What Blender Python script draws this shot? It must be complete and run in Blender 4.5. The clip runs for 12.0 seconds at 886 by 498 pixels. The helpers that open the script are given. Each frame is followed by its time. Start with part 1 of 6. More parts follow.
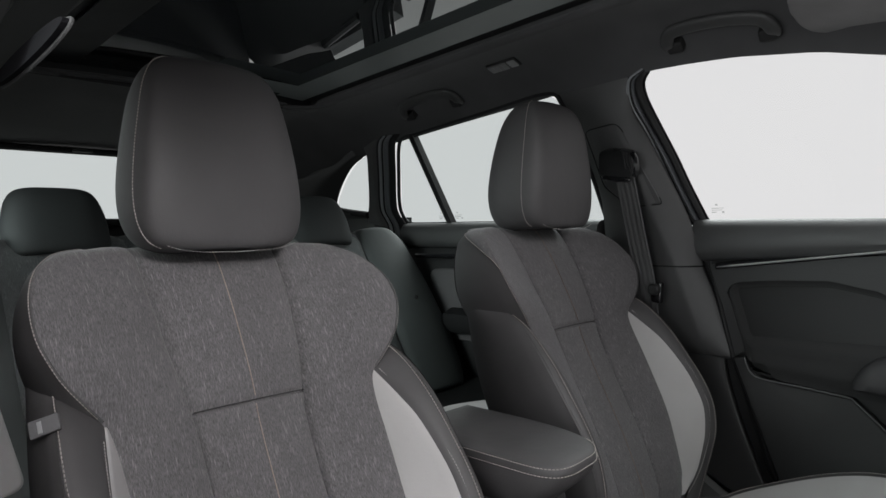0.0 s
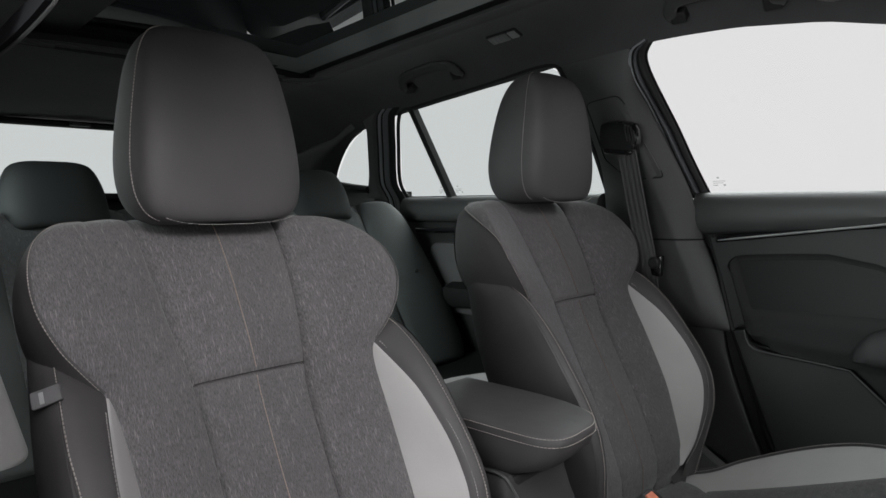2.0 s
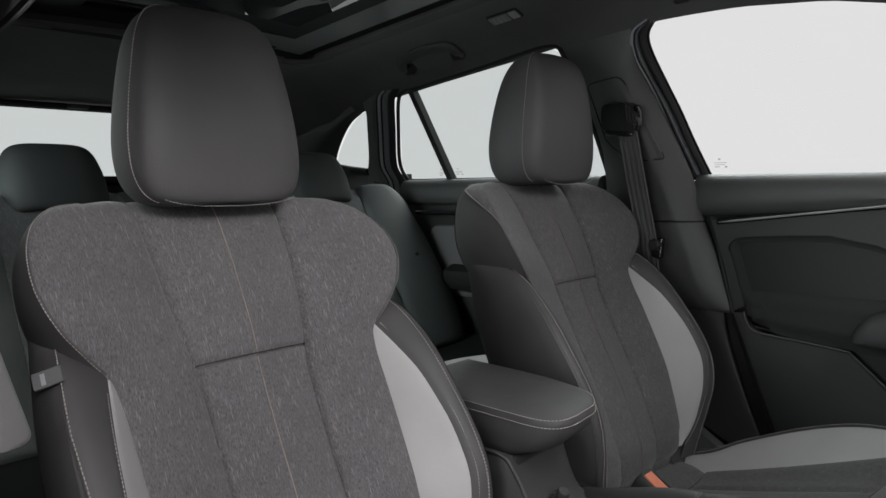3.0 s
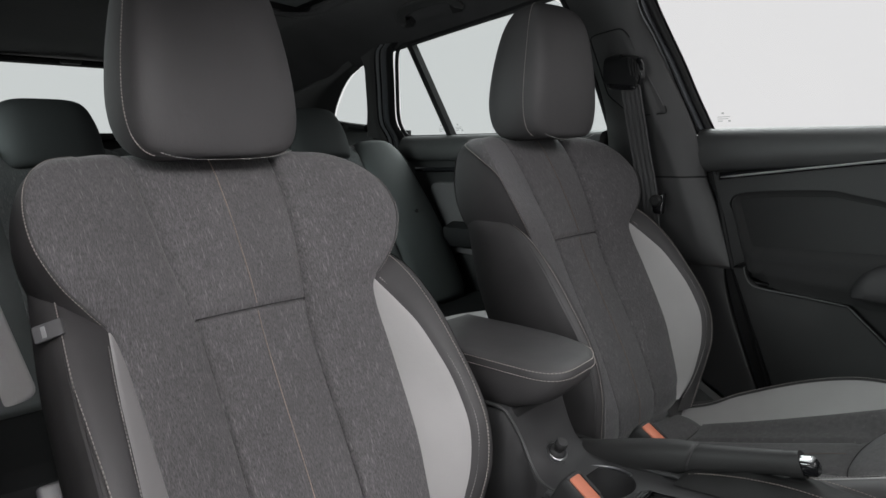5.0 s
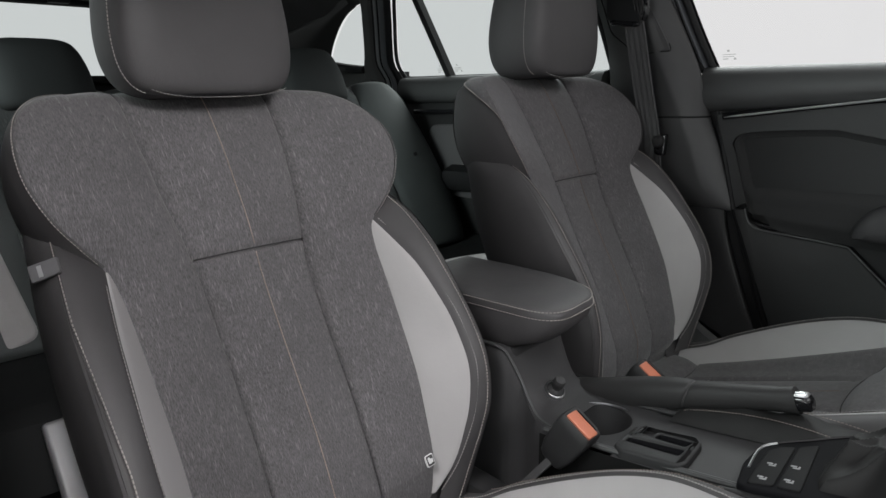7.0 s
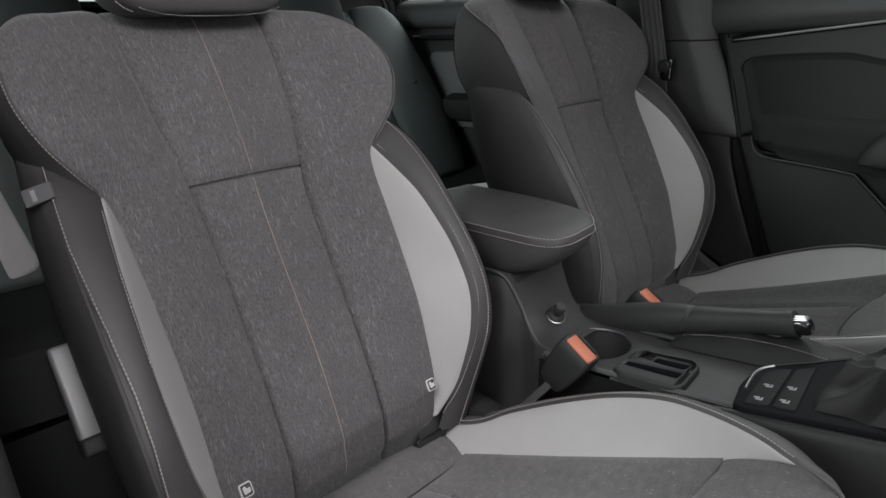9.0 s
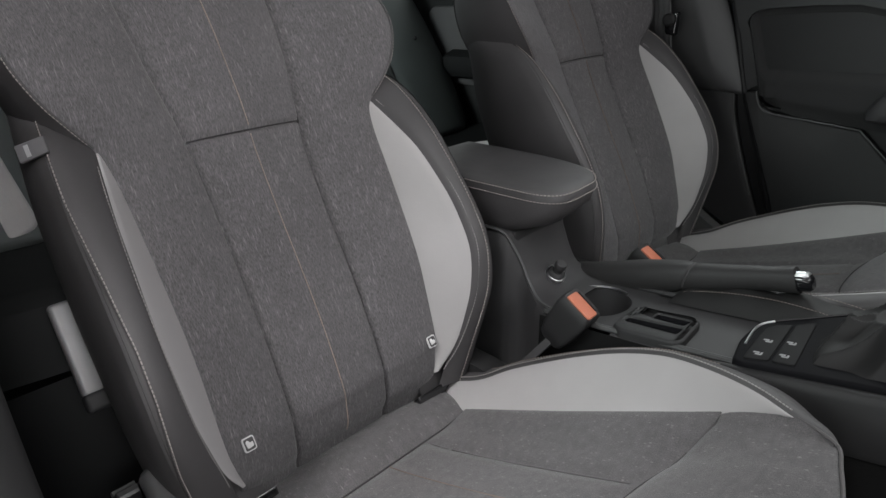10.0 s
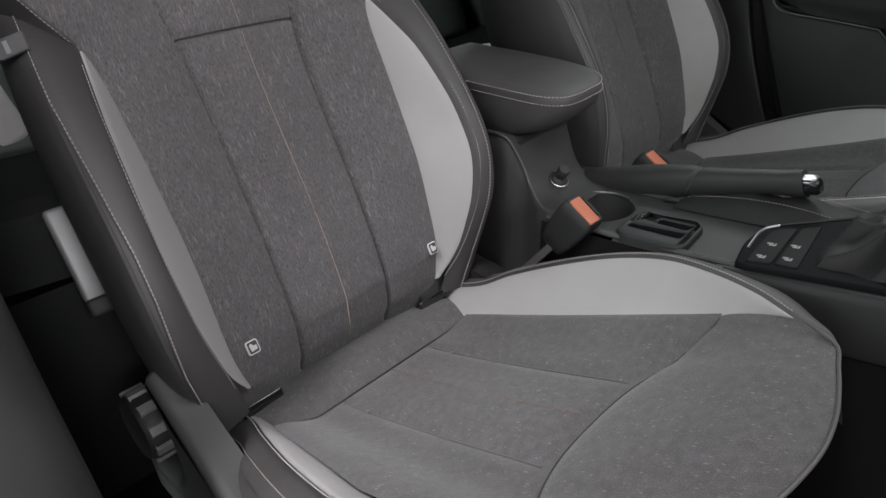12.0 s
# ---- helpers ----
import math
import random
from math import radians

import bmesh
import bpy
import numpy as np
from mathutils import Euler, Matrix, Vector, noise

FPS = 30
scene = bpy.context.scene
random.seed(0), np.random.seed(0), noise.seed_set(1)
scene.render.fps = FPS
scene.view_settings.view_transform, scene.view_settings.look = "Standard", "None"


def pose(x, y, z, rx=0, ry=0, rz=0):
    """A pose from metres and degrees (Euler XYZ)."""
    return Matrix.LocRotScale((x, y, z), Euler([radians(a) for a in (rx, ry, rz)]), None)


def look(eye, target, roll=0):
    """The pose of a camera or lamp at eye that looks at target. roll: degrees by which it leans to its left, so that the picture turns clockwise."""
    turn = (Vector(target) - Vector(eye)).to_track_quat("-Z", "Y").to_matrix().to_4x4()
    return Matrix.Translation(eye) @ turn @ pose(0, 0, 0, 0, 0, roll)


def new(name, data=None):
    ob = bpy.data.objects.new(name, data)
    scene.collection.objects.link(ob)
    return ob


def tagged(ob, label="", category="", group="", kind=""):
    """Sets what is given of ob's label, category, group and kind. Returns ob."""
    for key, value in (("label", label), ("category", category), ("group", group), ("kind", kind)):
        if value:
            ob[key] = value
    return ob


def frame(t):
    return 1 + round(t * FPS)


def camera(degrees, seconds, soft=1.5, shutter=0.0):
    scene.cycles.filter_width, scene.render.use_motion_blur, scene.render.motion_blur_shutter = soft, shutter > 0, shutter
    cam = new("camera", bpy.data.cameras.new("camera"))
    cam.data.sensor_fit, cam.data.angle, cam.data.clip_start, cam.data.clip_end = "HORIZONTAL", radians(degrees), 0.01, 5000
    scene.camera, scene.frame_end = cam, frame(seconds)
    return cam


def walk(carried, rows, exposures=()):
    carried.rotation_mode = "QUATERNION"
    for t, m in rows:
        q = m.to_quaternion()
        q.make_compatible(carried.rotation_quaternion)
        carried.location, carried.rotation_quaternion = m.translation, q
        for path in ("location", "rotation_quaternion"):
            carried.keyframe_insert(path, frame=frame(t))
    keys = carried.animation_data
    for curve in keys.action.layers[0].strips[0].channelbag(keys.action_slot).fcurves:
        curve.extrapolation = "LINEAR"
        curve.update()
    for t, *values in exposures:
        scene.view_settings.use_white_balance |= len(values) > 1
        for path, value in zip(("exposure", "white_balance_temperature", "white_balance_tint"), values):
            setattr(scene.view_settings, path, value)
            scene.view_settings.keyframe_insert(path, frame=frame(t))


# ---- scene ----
cam = camera(67.6, 12.0)
PATH = [
    (0, (-0.7777, -0.4266, 0.7965), (0.6702, 0.9523, 0.7491), -1.14),
    (0.5, (-0.7771, -0.4260, 0.7956), (0.6705, 0.9526, 0.7312), -1.16),
    (1, (-0.7764, -0.4257, 0.7946), (0.6698, 0.9533, 0.7118), -1.20),
    (1.5, (-0.7760, -0.4257, 0.7934), (0.6690, 0.9532, 0.6907), -1.22),
    (2, (-0.7753, -0.4253, 0.7922), (0.6683, 0.9536, 0.6709), -1.22),
    (2.5, (-0.7749, -0.4248, 0.7912), (0.6673, 0.9533, 0.6472), -1.28),
    (3, (-0.7741, -0.4239, 0.7900), (0.6656, 0.9537, 0.6184), -1.30),
    (5, (-0.7711, -0.4207, 0.7824), (0.6568, 0.9487, 0.4893), -1.44),
    (5.5, (-0.7699, -0.4203, 0.7805), (0.6531, 0.9463, 0.4527), -1.49),
    (6, (-0.7682, -0.4200, 0.7781), (0.6503, 0.9422, 0.4146), -1.54),
    (6.5, (-0.7669, -0.4194, 0.7757), (0.6451, 0.9391, 0.3752), -1.60),
    (7, (-0.7663, -0.4184, 0.7722), (0.6369, 0.9337, 0.3219), -1.68),
    (9, (-0.7617, -0.4153, 0.7595), (0.5957, 0.9070, 0.1200), -2.00),
    (9.5, (-0.7603, -0.4145, 0.7560), (0.5829, 0.8982, 0.0686), -2.09),
    (10, (-0.7591, -0.4139, 0.7517), (0.5647, 0.8860, 0.0046), -2.22),
    (10.5, (-0.7577, -0.4132, 0.7483), (0.5465, 0.8733, -0.0541), -2.33),
    (11, (-0.7565, -0.4119, 0.7440), (0.5231, 0.8562, -0.1246), -2.44),
    (11.5, (-0.7556, -0.4108, 0.7404), (0.5006, 0.8385, -0.1877), -2.53),
    (12, (-0.7545, -0.4098, 0.7370), (0.4791, 0.8218, -0.2435), -2.63),
]
walk(cam, [(t, look(eye, target, roll)) for t, eye, target, roll in PATH])

# ---- light ----
world = bpy.data.worlds.new("studio")
scene.world = world
world.use_nodes = True
world.node_tree.nodes["Background"].inputs[0].default_value = (0.995, 0.995, 1.0, 1)
world.node_tree.nodes["Background"].inputs[1].default_value = 0.79
scene.view_settings.exposure = 0.0


def area_lamp(name, eye, target, size, watts, grid, colour=(1.0, 0.984, 0.995)):
    d = bpy.data.lights.new(name, "AREA")
    d.shape, d.size, d.size_y, d.energy = "RECTANGLE", size[0], size[1], watts
    d.color = colour
    d.spread = radians(grid)
    ob = new(name, d)
    ob.matrix_world = look(eye, target)
    return ob


# Unseen lamps added outside the car, each aimed to brighten one area.
area_lamp("added_fill_lamp", (-1.15, -2.6, 2.05), (-0.44, 0.30, 0.78), (1.3, 0.7), 3.8, 24)
area_lamp("added_fill_lamp", (-0.05, 0.35, 2.5), (-0.05, 0.35, 0.5), (1.1, 0.9), 110, 60, (1.0, 0.97, 0.90))
area_lamp("added_fill_lamp", (0.70, -1.65, 2.7), (-0.46, -0.10, 0.30), (1.0, 0.8), 0.95, 22)
area_lamp("added_fill_lamp", (-2.3, -0.05, 2.3), (-0.76, 0.02, 0.30), (0.9, 0.8), 4.0, 20)
area_lamp("added_fill_lamp", (-1.0, -1.9, 2.7), (0.42, 0.0, 0.32), (0.9, 0.7), 0.60, 16, (0.94, 1.0, 0.985))
area_lamp("added_fill_lamp", (2.5, 1.3, 2.7), (0.1, 0.8, 0.5), (2.0, 1.4), 32, 90, (0.93, 1.0, 0.99))
area_lamp("added_fill_lamp", (-2.6, -0.15, 0.45), (0.45, 0.30, 1.15), (1.6, 0.7), 2.2, 46, (0.96, 0.99, 1.0))
area_lamp("added_fill_lamp", (-2.9, 0.95, 1.5), (0.55, 0.9, 0.52), (1.2, 0.8), 10, 46, (0.88, 1.0, 0.98))


# ---- materials ----
def shader(name):
    m = bpy.data.materials.new(name)
    m.use_nodes = True
    nt = m.node_tree
    return m, nt, nt.nodes["Principled BSDF"]


def add(nt, kind, **values):
    n = nt.nodes.new(kind)
    for k, v in values.items():
        n.inputs[k.replace("_", " ")].default_value = v
    return n


def ramp(nt, source, stops):
    r = nt.nodes.new("ShaderNodeValToRGB")
    nt.links.new(source, r.inputs[0])
    e = r.color_ramp.elements
    while len(e) < len(stops):
        e.new(0.5)
    for el, (p, c) in zip(e, stops):
        el.position = p
        el.color = (c, c, c, 1) if isinstance(c, float) else (*c, 1)
    return r


def plain(name, base, rough=0.5, metal=0.0, grain=900.0, bump=0.15, vary=0.12, spec=0.5, patch=9.0):
    """A surface with a fine grain and slow patches of wear."""
    m, nt, p = shader(name)
    tc = nt.nodes.new("ShaderNodeTexCoord")
    n1 = add(nt, "ShaderNodeTexNoise", Scale=patch, Detail=4.0)
    n2 = add(nt, "ShaderNodeTexNoise", Scale=grain, Detail=2.0)
    for n in (n1, n2):
        nt.links.new(tc.outputs["Object"], n.inputs["Vector"])
    lo = tuple(c * (1 - vary) for c in base)
    hi = tuple(min(1, c * (1 + vary)) for c in base)
    r = ramp(nt, n1.outputs["Fac"], [(0.3, lo), (0.7, hi)])
    nt.links.new(r.outputs[0], p.inputs["Base Color"])
    rr = ramp(nt, n1.outputs["Fac"], [(0.3, max(0.02, rough - 0.05)), (0.7, min(1.0, rough + 0.05))])
    nt.links.new(rr.outputs[0], p.inputs["Roughness"])
    b = add(nt, "ShaderNodeBump", Strength=bump, Distance=0.0006)
    nt.links.new(n2.outputs["Fac"], b.inputs["Height"])
    nt.links.new(b.outputs[0], p.inputs["Normal"])
    p.inputs["Metallic"].default_value = metal
    p.inputs["Specular IOR Level"].default_value = spec
    return m


def hide(name, base, rough=0.5, vary=0.1):
    """Soft leather: pebbled grain and faint creases."""
    m, nt, p = shader(name)
    tc = nt.nodes.new("ShaderNodeTexCoord")
    v = add(nt, "ShaderNodeTexVoronoi", Scale=750.0)
    n1 = add(nt, "ShaderNodeTexNoise", Scale=14.0, Detail=5.0)
    n2 = add(nt, "ShaderNodeTexNoise", Scale=60.0, Detail=3.0)
    for n in (v, n1, n2):
        nt.links.new(tc.outputs["Object"], n.inputs["Vector"])
    r = ramp(nt, n1.outputs["Fac"], [(0.3, tuple(c * (1 - vary) for c in base)), (0.7, tuple(c * (1 + vary) for c in base))])
    nt.links.new(r.outputs[0], p.inputs["Base Color"])
    rr = ramp(nt, n1.outputs["Fac"], [(0.3, rough - 0.06), (0.7, rough + 0.06)])
    nt.links.new(rr.outputs[0], p.inputs["Roughness"])
    b1 = add(nt, "ShaderNodeBump", Strength=0.12, Distance=0.0005)
    nt.links.new(v.outputs["Distance"], b1.inputs["Height"])
    b2 = add(nt, "ShaderNodeBump", Strength=0.10, Distance=0.004)
    nt.links.new(n2.outputs["Fac"], b2.inputs["Height"])
    nt.links.new(b1.outputs[0], b2.inputs["Normal"])
    nt.links.new(b2.outputs[0], p.inputs["Normal"])
    p.inputs["Specular IOR Level"].default_value = 0.4
    return m


def melange(name, low, high, fleck, share=0.68, dash=(600, 66), fine_at=(1300, 230), lint_at=(430, 62), mark=1.0):
    """Woven cloth with short paler threads that run along the weave; the map is in metres."""
    m, nt, p = shader(name)
    uv = nt.nodes.new("ShaderNodeTexCoord")

    def stretched(kind, sx, sy, turn=0.0, **values):
        mp = nt.nodes.new("ShaderNodeMapping")
        mp.inputs["Scale"].default_value = (sx, sy, 1)
        mp.inputs["Location"].default_value = (0.37 * sx, 0.11 * sy, 0)
        mp.inputs["Rotation"].default_value = (0, 0, turn)
        nt.links.new(uv.outputs["UV"], mp.inputs["Vector"])
        n = add(nt, kind, **values)
        nt.links.new(mp.outputs[0], n.inputs["Vector"])
        return n

    def threads(sx, sy, share, thin):
        """Cells drawn out along the weave, of which a share is pale in its middle."""
        n = stretched("ShaderNodeTexVoronoi", sx, sy, Scale=1.0, Randomness=1.0)
        pick = nt.nodes.new("ShaderNodeSeparateColor")
        nt.links.new(n.outputs["Color"], pick.inputs[0])
        chosen = ramp(nt, pick.outputs[0], [(share, 0.0), (min(1.0, share + 0.16), 1.0)])
        core = ramp(nt, n.outputs["Distance"], [(thin * 0.35, 1.0), (thin, 0.0)])
        mul = nt.nodes.new("ShaderNodeMath")
        mul.operation = "MULTIPLY"
        nt.links.new(chosen.outputs[0], mul.inputs[0])
        nt.links.new(core.outputs[0], mul.inputs[1])
        return mul.outputs[0]

    def blend(kind, fac, a, b):
        mx = nt.nodes.new("ShaderNodeMix")
        mx.data_type, mx.blend_type = "RGBA", kind
        for slot, value in ((0, fac), (6, a), (7, b)):
            if isinstance(value, (float, tuple)):
                mx.inputs[slot].default_value = value
            else:
                nt.links.new(value, mx.inputs[slot])
        return mx.outputs[2]

    fine = stretched("ShaderNodeTexNoise", *fine_at, Scale=1.0, Detail=3.0)
    slow = stretched("ShaderNodeTexNoise", 16, 12, Scale=1.0, Detail=3.0)
    lint = stretched("ShaderNodeTexNoise", *lint_at, Scale=1.0, Detail=3.0)
    base = ramp(nt, fine.outputs["Fac"], [(0.32, low), (0.68, high)])
    long_ = threads(*dash, share, 0.42)
    short = threads(dash[0] * 1.7, dash[1] * 1.7, share - 0.10, 0.45)
    faint = nt.nodes.new("ShaderNodeMath")
    faint.operation = "MULTIPLY"
    faint.inputs[1].default_value = 0.45 * mark
    nt.links.new(short, faint.inputs[0])
    strong = nt.nodes.new("ShaderNodeMath")
    strong.operation = "MULTIPLY"
    strong.inputs[1].default_value = mark
    nt.links.new(long_, strong.inputs[0])
    cloth = blend("MIX", faint.outputs[0], base.outputs[0], (*fleck, 1))
    cloth = blend("MIX", strong.outputs[0], cloth, (*fleck, 1))
    tone = ramp(nt, slow.outputs["Fac"], [(0.3, 0.88), (0.7, 1.0)])
    lint_tone = ramp(nt, lint.outputs["Fac"], [(0.32, 0.86), (0.68, 1.12)])
    cloth = blend("MULTIPLY", 1.0, cloth, tone.outputs[0])
    cloth = blend("MULTIPLY", 1.0, cloth, lint_tone.outputs[0])
    nt.links.new(cloth, p.inputs["Base Color"])
    p.inputs["Roughness"].default_value = 0.9
    p.inputs["Specular IOR Level"].default_value = 0.2
    p.inputs["Sheen Weight"].default_value = 0.15
    p.inputs["Sheen Roughness"].default_value = 0.5
    b = add(nt, "ShaderNodeBump", Strength=0.45, Distance=0.0008)
    nt.links.new(fine.outputs["Fac"], b.inputs["Height"])
    nt.links.new(b.outputs[0], p.inputs["Normal"])
    return m


def pane(name, tint, edge=5.0):
    m = bpy.data.materials.new(name)
    m.use_nodes = True
    nt = m.node_tree
    nt.nodes.remove(nt.nodes["Principled BSDF"])
    t = add(nt, "ShaderNodeBsdfTransparent", Color=(*tint, 1))
    g = add(nt, "ShaderNodeBsdfGlossy", Roughness=0.01)
    w = add(nt, "ShaderNodeLayerWeight", Blend=0.5)
    f5 = nt.nodes.new("ShaderNodeMath")
    f5.operation = "POWER"
    f5.inputs[1].default_value = edge
    nt.links.new(w.outputs["Facing"], f5.inputs[0])
    f = nt.nodes.new("ShaderNodeMath")
    f.operation = "MULTIPLY_ADD"
    f.inputs[1].default_value, f.inputs[2].default_value = 0.9, 0.04
    nt.links.new(f5.outputs[0], f.inputs[0])
    mix = nt.nodes.new("ShaderNodeMixShader")
    nt.links.new(f.outputs[0], mix.inputs[0])
    nt.links.new(t.outputs[0], mix.inputs[1])
    nt.links.new(g.outputs[0], mix.inputs[2])
    nt.links.new(mix.outputs[0], nt.nodes["Material Output"].inputs[0])
    return m


M_FABRIC = melange("grey_melange_cloth", (0.054, 0.0515, 0.0540), (0.116, 0.1110, 0.1150), (0.162, 0.1555, 0.159))
M_FABRIC_SEAT = melange("grey_melange_seat_cloth", (0.056, 0.0535, 0.0555), (0.106, 0.1015, 0.104), (0.166, 0.159, 0.160), 0.80, (190, 420), (1100, 900), (110, 80), 1.0)
M_HIDE = hide("black_leather", (0.046, 0.0438, 0.0452), 0.6)
M_HIDE_DARK = hide("darkened_black_leather", (0.017, 0.0165, 0.0168), 0.62)
M_GAITER = hide("black_gaiter_leather", (0.0065, 0.0063, 0.0064), 0.72)
M_PALE = hide("pale_grey_leather", (0.298, 0.289, 0.289), 0.5, 0.04)
M_PLASTIC = plain("black_grained_plastic", (0.0145, 0.0145, 0.015), 0.58, grain=1400, bump=0.25, spec=0.32)
M_CONSOLE = plain("dark_grained_console_plastic", (0.028, 0.0275, 0.0285), 0.6, grain=1400, bump=0.3, spec=0.28)
M_STRIP = plain("satin_door_frame_paint", (0.115, 0.12, 0.13), 0.4, grain=700, bump=0.05)
M_SOFT = plain("dark_soft_touch_trim", (0.040, 0.0405, 0.041), 0.58, grain=1600, bump=0.3)
M_DOORTRIM = plain("black_soft_door_trim", (0.021, 0.0212, 0.0218), 0.6, grain=1600, bump=0.3, spec=0.35)
M_PILLAR = plain("dark_grey_pillar_trim", (0.060, 0.0598, 0.061), 0.6, grain=1800, bump=0.2)
# Pale grey that paints the light caught by the weather strips.
M_LITSTRIP = plain("lit_weather_strip", (0.24, 0.25, 0.262), 0.5, grain=1500, bump=0.2)
M_LINER = plain("dark_headliner_cloth", (0.062, 0.062, 0.064), 0.95, grain=2500, bump=0.4, spec=0.15)
for socket_name, value in (("Sheen Weight", 0.10), ("Sheen Roughness", 0.45)):
    M_LINER.node_tree.nodes["Principled BSDF"].inputs[socket_name].default_value = value
M_CARPET = plain("black_carpet", (0.007, 0.007, 0.007), 1.0, grain=700, bump=0.8, spec=0.1)
M_GLOSS = plain("gloss_black_trim", (0.008, 0.008, 0.009), 0.12, grain=200, bump=0.0)
M_SATINBLACK = plain("satin_black_panel", (0.006, 0.006, 0.007), 0.7, grain=900, bump=0.1, spec=0.05)
M_CHROME = plain("brushed_chrome", (0.55, 0.55, 0.56), 0.3, 1.0, grain=300, bump=0.02)
M_SATIN = plain("satin_metal", (0.42, 0.42, 0.43), 0.35, 1.0, grain=500, bump=0.03)
M_RUBBER = plain("black_rubber_seal", (0.012, 0.012, 0.013), 0.6, grain=600, bump=0.1, spec=0.3)
M_ORANGE = plain("orange_plastic", (0.36, 0.105, 0.055), 0.45, grain=900, bump=0.1, vary=0.06)
M_THREAD = plain("pale_thread", (0.25, 0.228, 0.215), 0.8, grain=3000, bump=0.3)
M_THREAD_DIM = plain("grey_thread", (0.24, 0.23, 0.225), 0.8, grain=3000, bump=0.3)
M_COPPER = plain("copper_thread", (0.27, 0.212, 0.182), 0.75, grain=3000, bump=0.3)
# Copper thread again, dimmer for the far seat and the cushions.
M_COPPER_DIM = plain("dimmed_copper_thread", (0.145, 0.105, 0.088), 0.75, grain=3000, bump=0.3)
M_BROWN = plain("dull_brown_thread", (0.155, 0.132, 0.122), 0.8, grain=3000, bump=0.3)
M_GUIDE = plain("satin_black_moulding", (0.012, 0.0125, 0.013), 0.3, grain=500, bump=0.03)
M_WEB = plain("black_belt_webbing", (0.055, 0.055, 0.056), 0.75, grain=1500, bump=0.6)
M_LIGHTGREY = plain("light_grey_plastic", (0.18, 0.18, 0.185), 0.5, grain=1200, bump=0.15)
M_RIB = plain("grey_ribbed_plastic", (0.12, 0.12, 0.122), 0.4, grain=1200, bump=0.15)
M_WHITE = plain("white_print", (0.50, 0.50, 0.50), 0.6, grain=1000, bump=0.05)
M_STUDIO = plain("white_studio_paint", (0.78, 0.78, 0.77), 0.7, grain=40, bump=0.05, vary=0.02)
M_PAINT = plain("dark_car_paint", (0.05, 0.055, 0.06), 0.3, grain=400, bump=0.02)
M_TAG = plain("grey_woven_tape", (0.066, 0.065, 0.068), 0.8, grain=1800, bump=0.5)
M_DOORCLOTH = melange("black_door_cloth", (0.014, 0.014, 0.0145), (0.034, 0.034, 0.0345), (0.045, 0.045, 0.045))
M_REAR = melange("dark_rear_cloth", (0.056, 0.063, 0.064), (0.098, 0.106, 0.107), (0.14, 0.148, 0.148))
# Darker copy of the rear covering, keeps the headrests dim under the lamps.
M_REARDIM = hide("dimmed_rear_cover", (0.024, 0.027, 0.0275), 0.85)
M_WING = hide("dark_teal_leather", (0.060, 0.067, 0.067), 0.78)
M_SEAM = plain("dark_seam_line", (0.045, 0.043, 0.044), 0.9, grain=2500, bump=0.3, spec=0.1)
M_BUTTON = plain("black_button_plastic", (0.010, 0.010, 0.0105), 0.65, grain=900, bump=0.1, spec=0.08)
# Bench cushion cloth, far blacker than the backrest to carry its shade.
M_BENCHSHADE = plain("shaded_bench_cloth", (0.013, 0.0135, 0.0138), 0.95, grain=1600, bump=0.4, spec=0.12)
M_PANE = pane("clear_side_glass", (0.99, 0.985, 0.988))
M_TINT = pane("green_tinted_glass", (0.765, 0.808, 0.80))
M_ETCH = pane("etched_glass_mark", (0.62, 0.63, 0.62))
M_ROOFGLASS = pane("black_privacy_glass", (0.006, 0.0068, 0.0072), 2.0)
M_PIPING = plain("grey_piping", (0.075, 0.071, 0.072), 0.7, grain=2000, bump=0.3)
M_VISOR = plain("grey_visor_cloth", (0.22, 0.215, 0.218), 0.9, grain=2200, bump=0.3, spec=0.15)
# Grey of the reflection painted along the roof glass.
M_GLASSBAND = plain("grey_reflection_band", (0.17, 0.184, 0.182), 0.4, grain=700, bump=0.1)
M_ALU = plain("bright_satin_strip", (0.60, 0.60, 0.61), 0.42, 0.55, grain=400, bump=0.02)


# ---- mesh helpers ----
BASE = {}


def thing(name, label, category, group="", kind="", at=(0, 0, 0)):
    ob = new(name)
    ob.empty_display_size = 0.05
    ob.location = at
    BASE[ob.name] = Vector(at)
    return tagged(ob, label, category, group, kind)


def part(name, bm, material, parent=None, label="", smooth=True, bevel=0.0):
    """Links a bmesh, given in world metres, as one mesh under a thing or a part."""
    base = BASE[parent.name] if parent else Vector((0, 0, 0))
    if bevel:
        bmesh.ops.bevel(bm, geom=[e for e in bm.edges if len(e.link_faces) == 2 and e.calc_face_angle(0) > 0.5], offset=bevel, segments=2, affect="EDGES", profile=0.6)
    bmesh.ops.recalc_face_normals(bm, faces=bm.faces)
    for v in bm.verts:
        v.co -= base
    me = bpy.data.meshes.new(name)
    for f in bm.faces:
        f.smooth = smooth
    if smooth:
        for e in bm.edges:
            if len(e.link_faces) == 2 and e.calc_face_angle(0) > 0.75:
                e.smooth = False
    bm.to_mesh(me)
    bm.free()
    me.materials.append(material)
    ob = new(name, me)
    if parent:
        ob.parent = parent
    BASE[ob.name] = base
    return tagged(ob, label) if label else ob


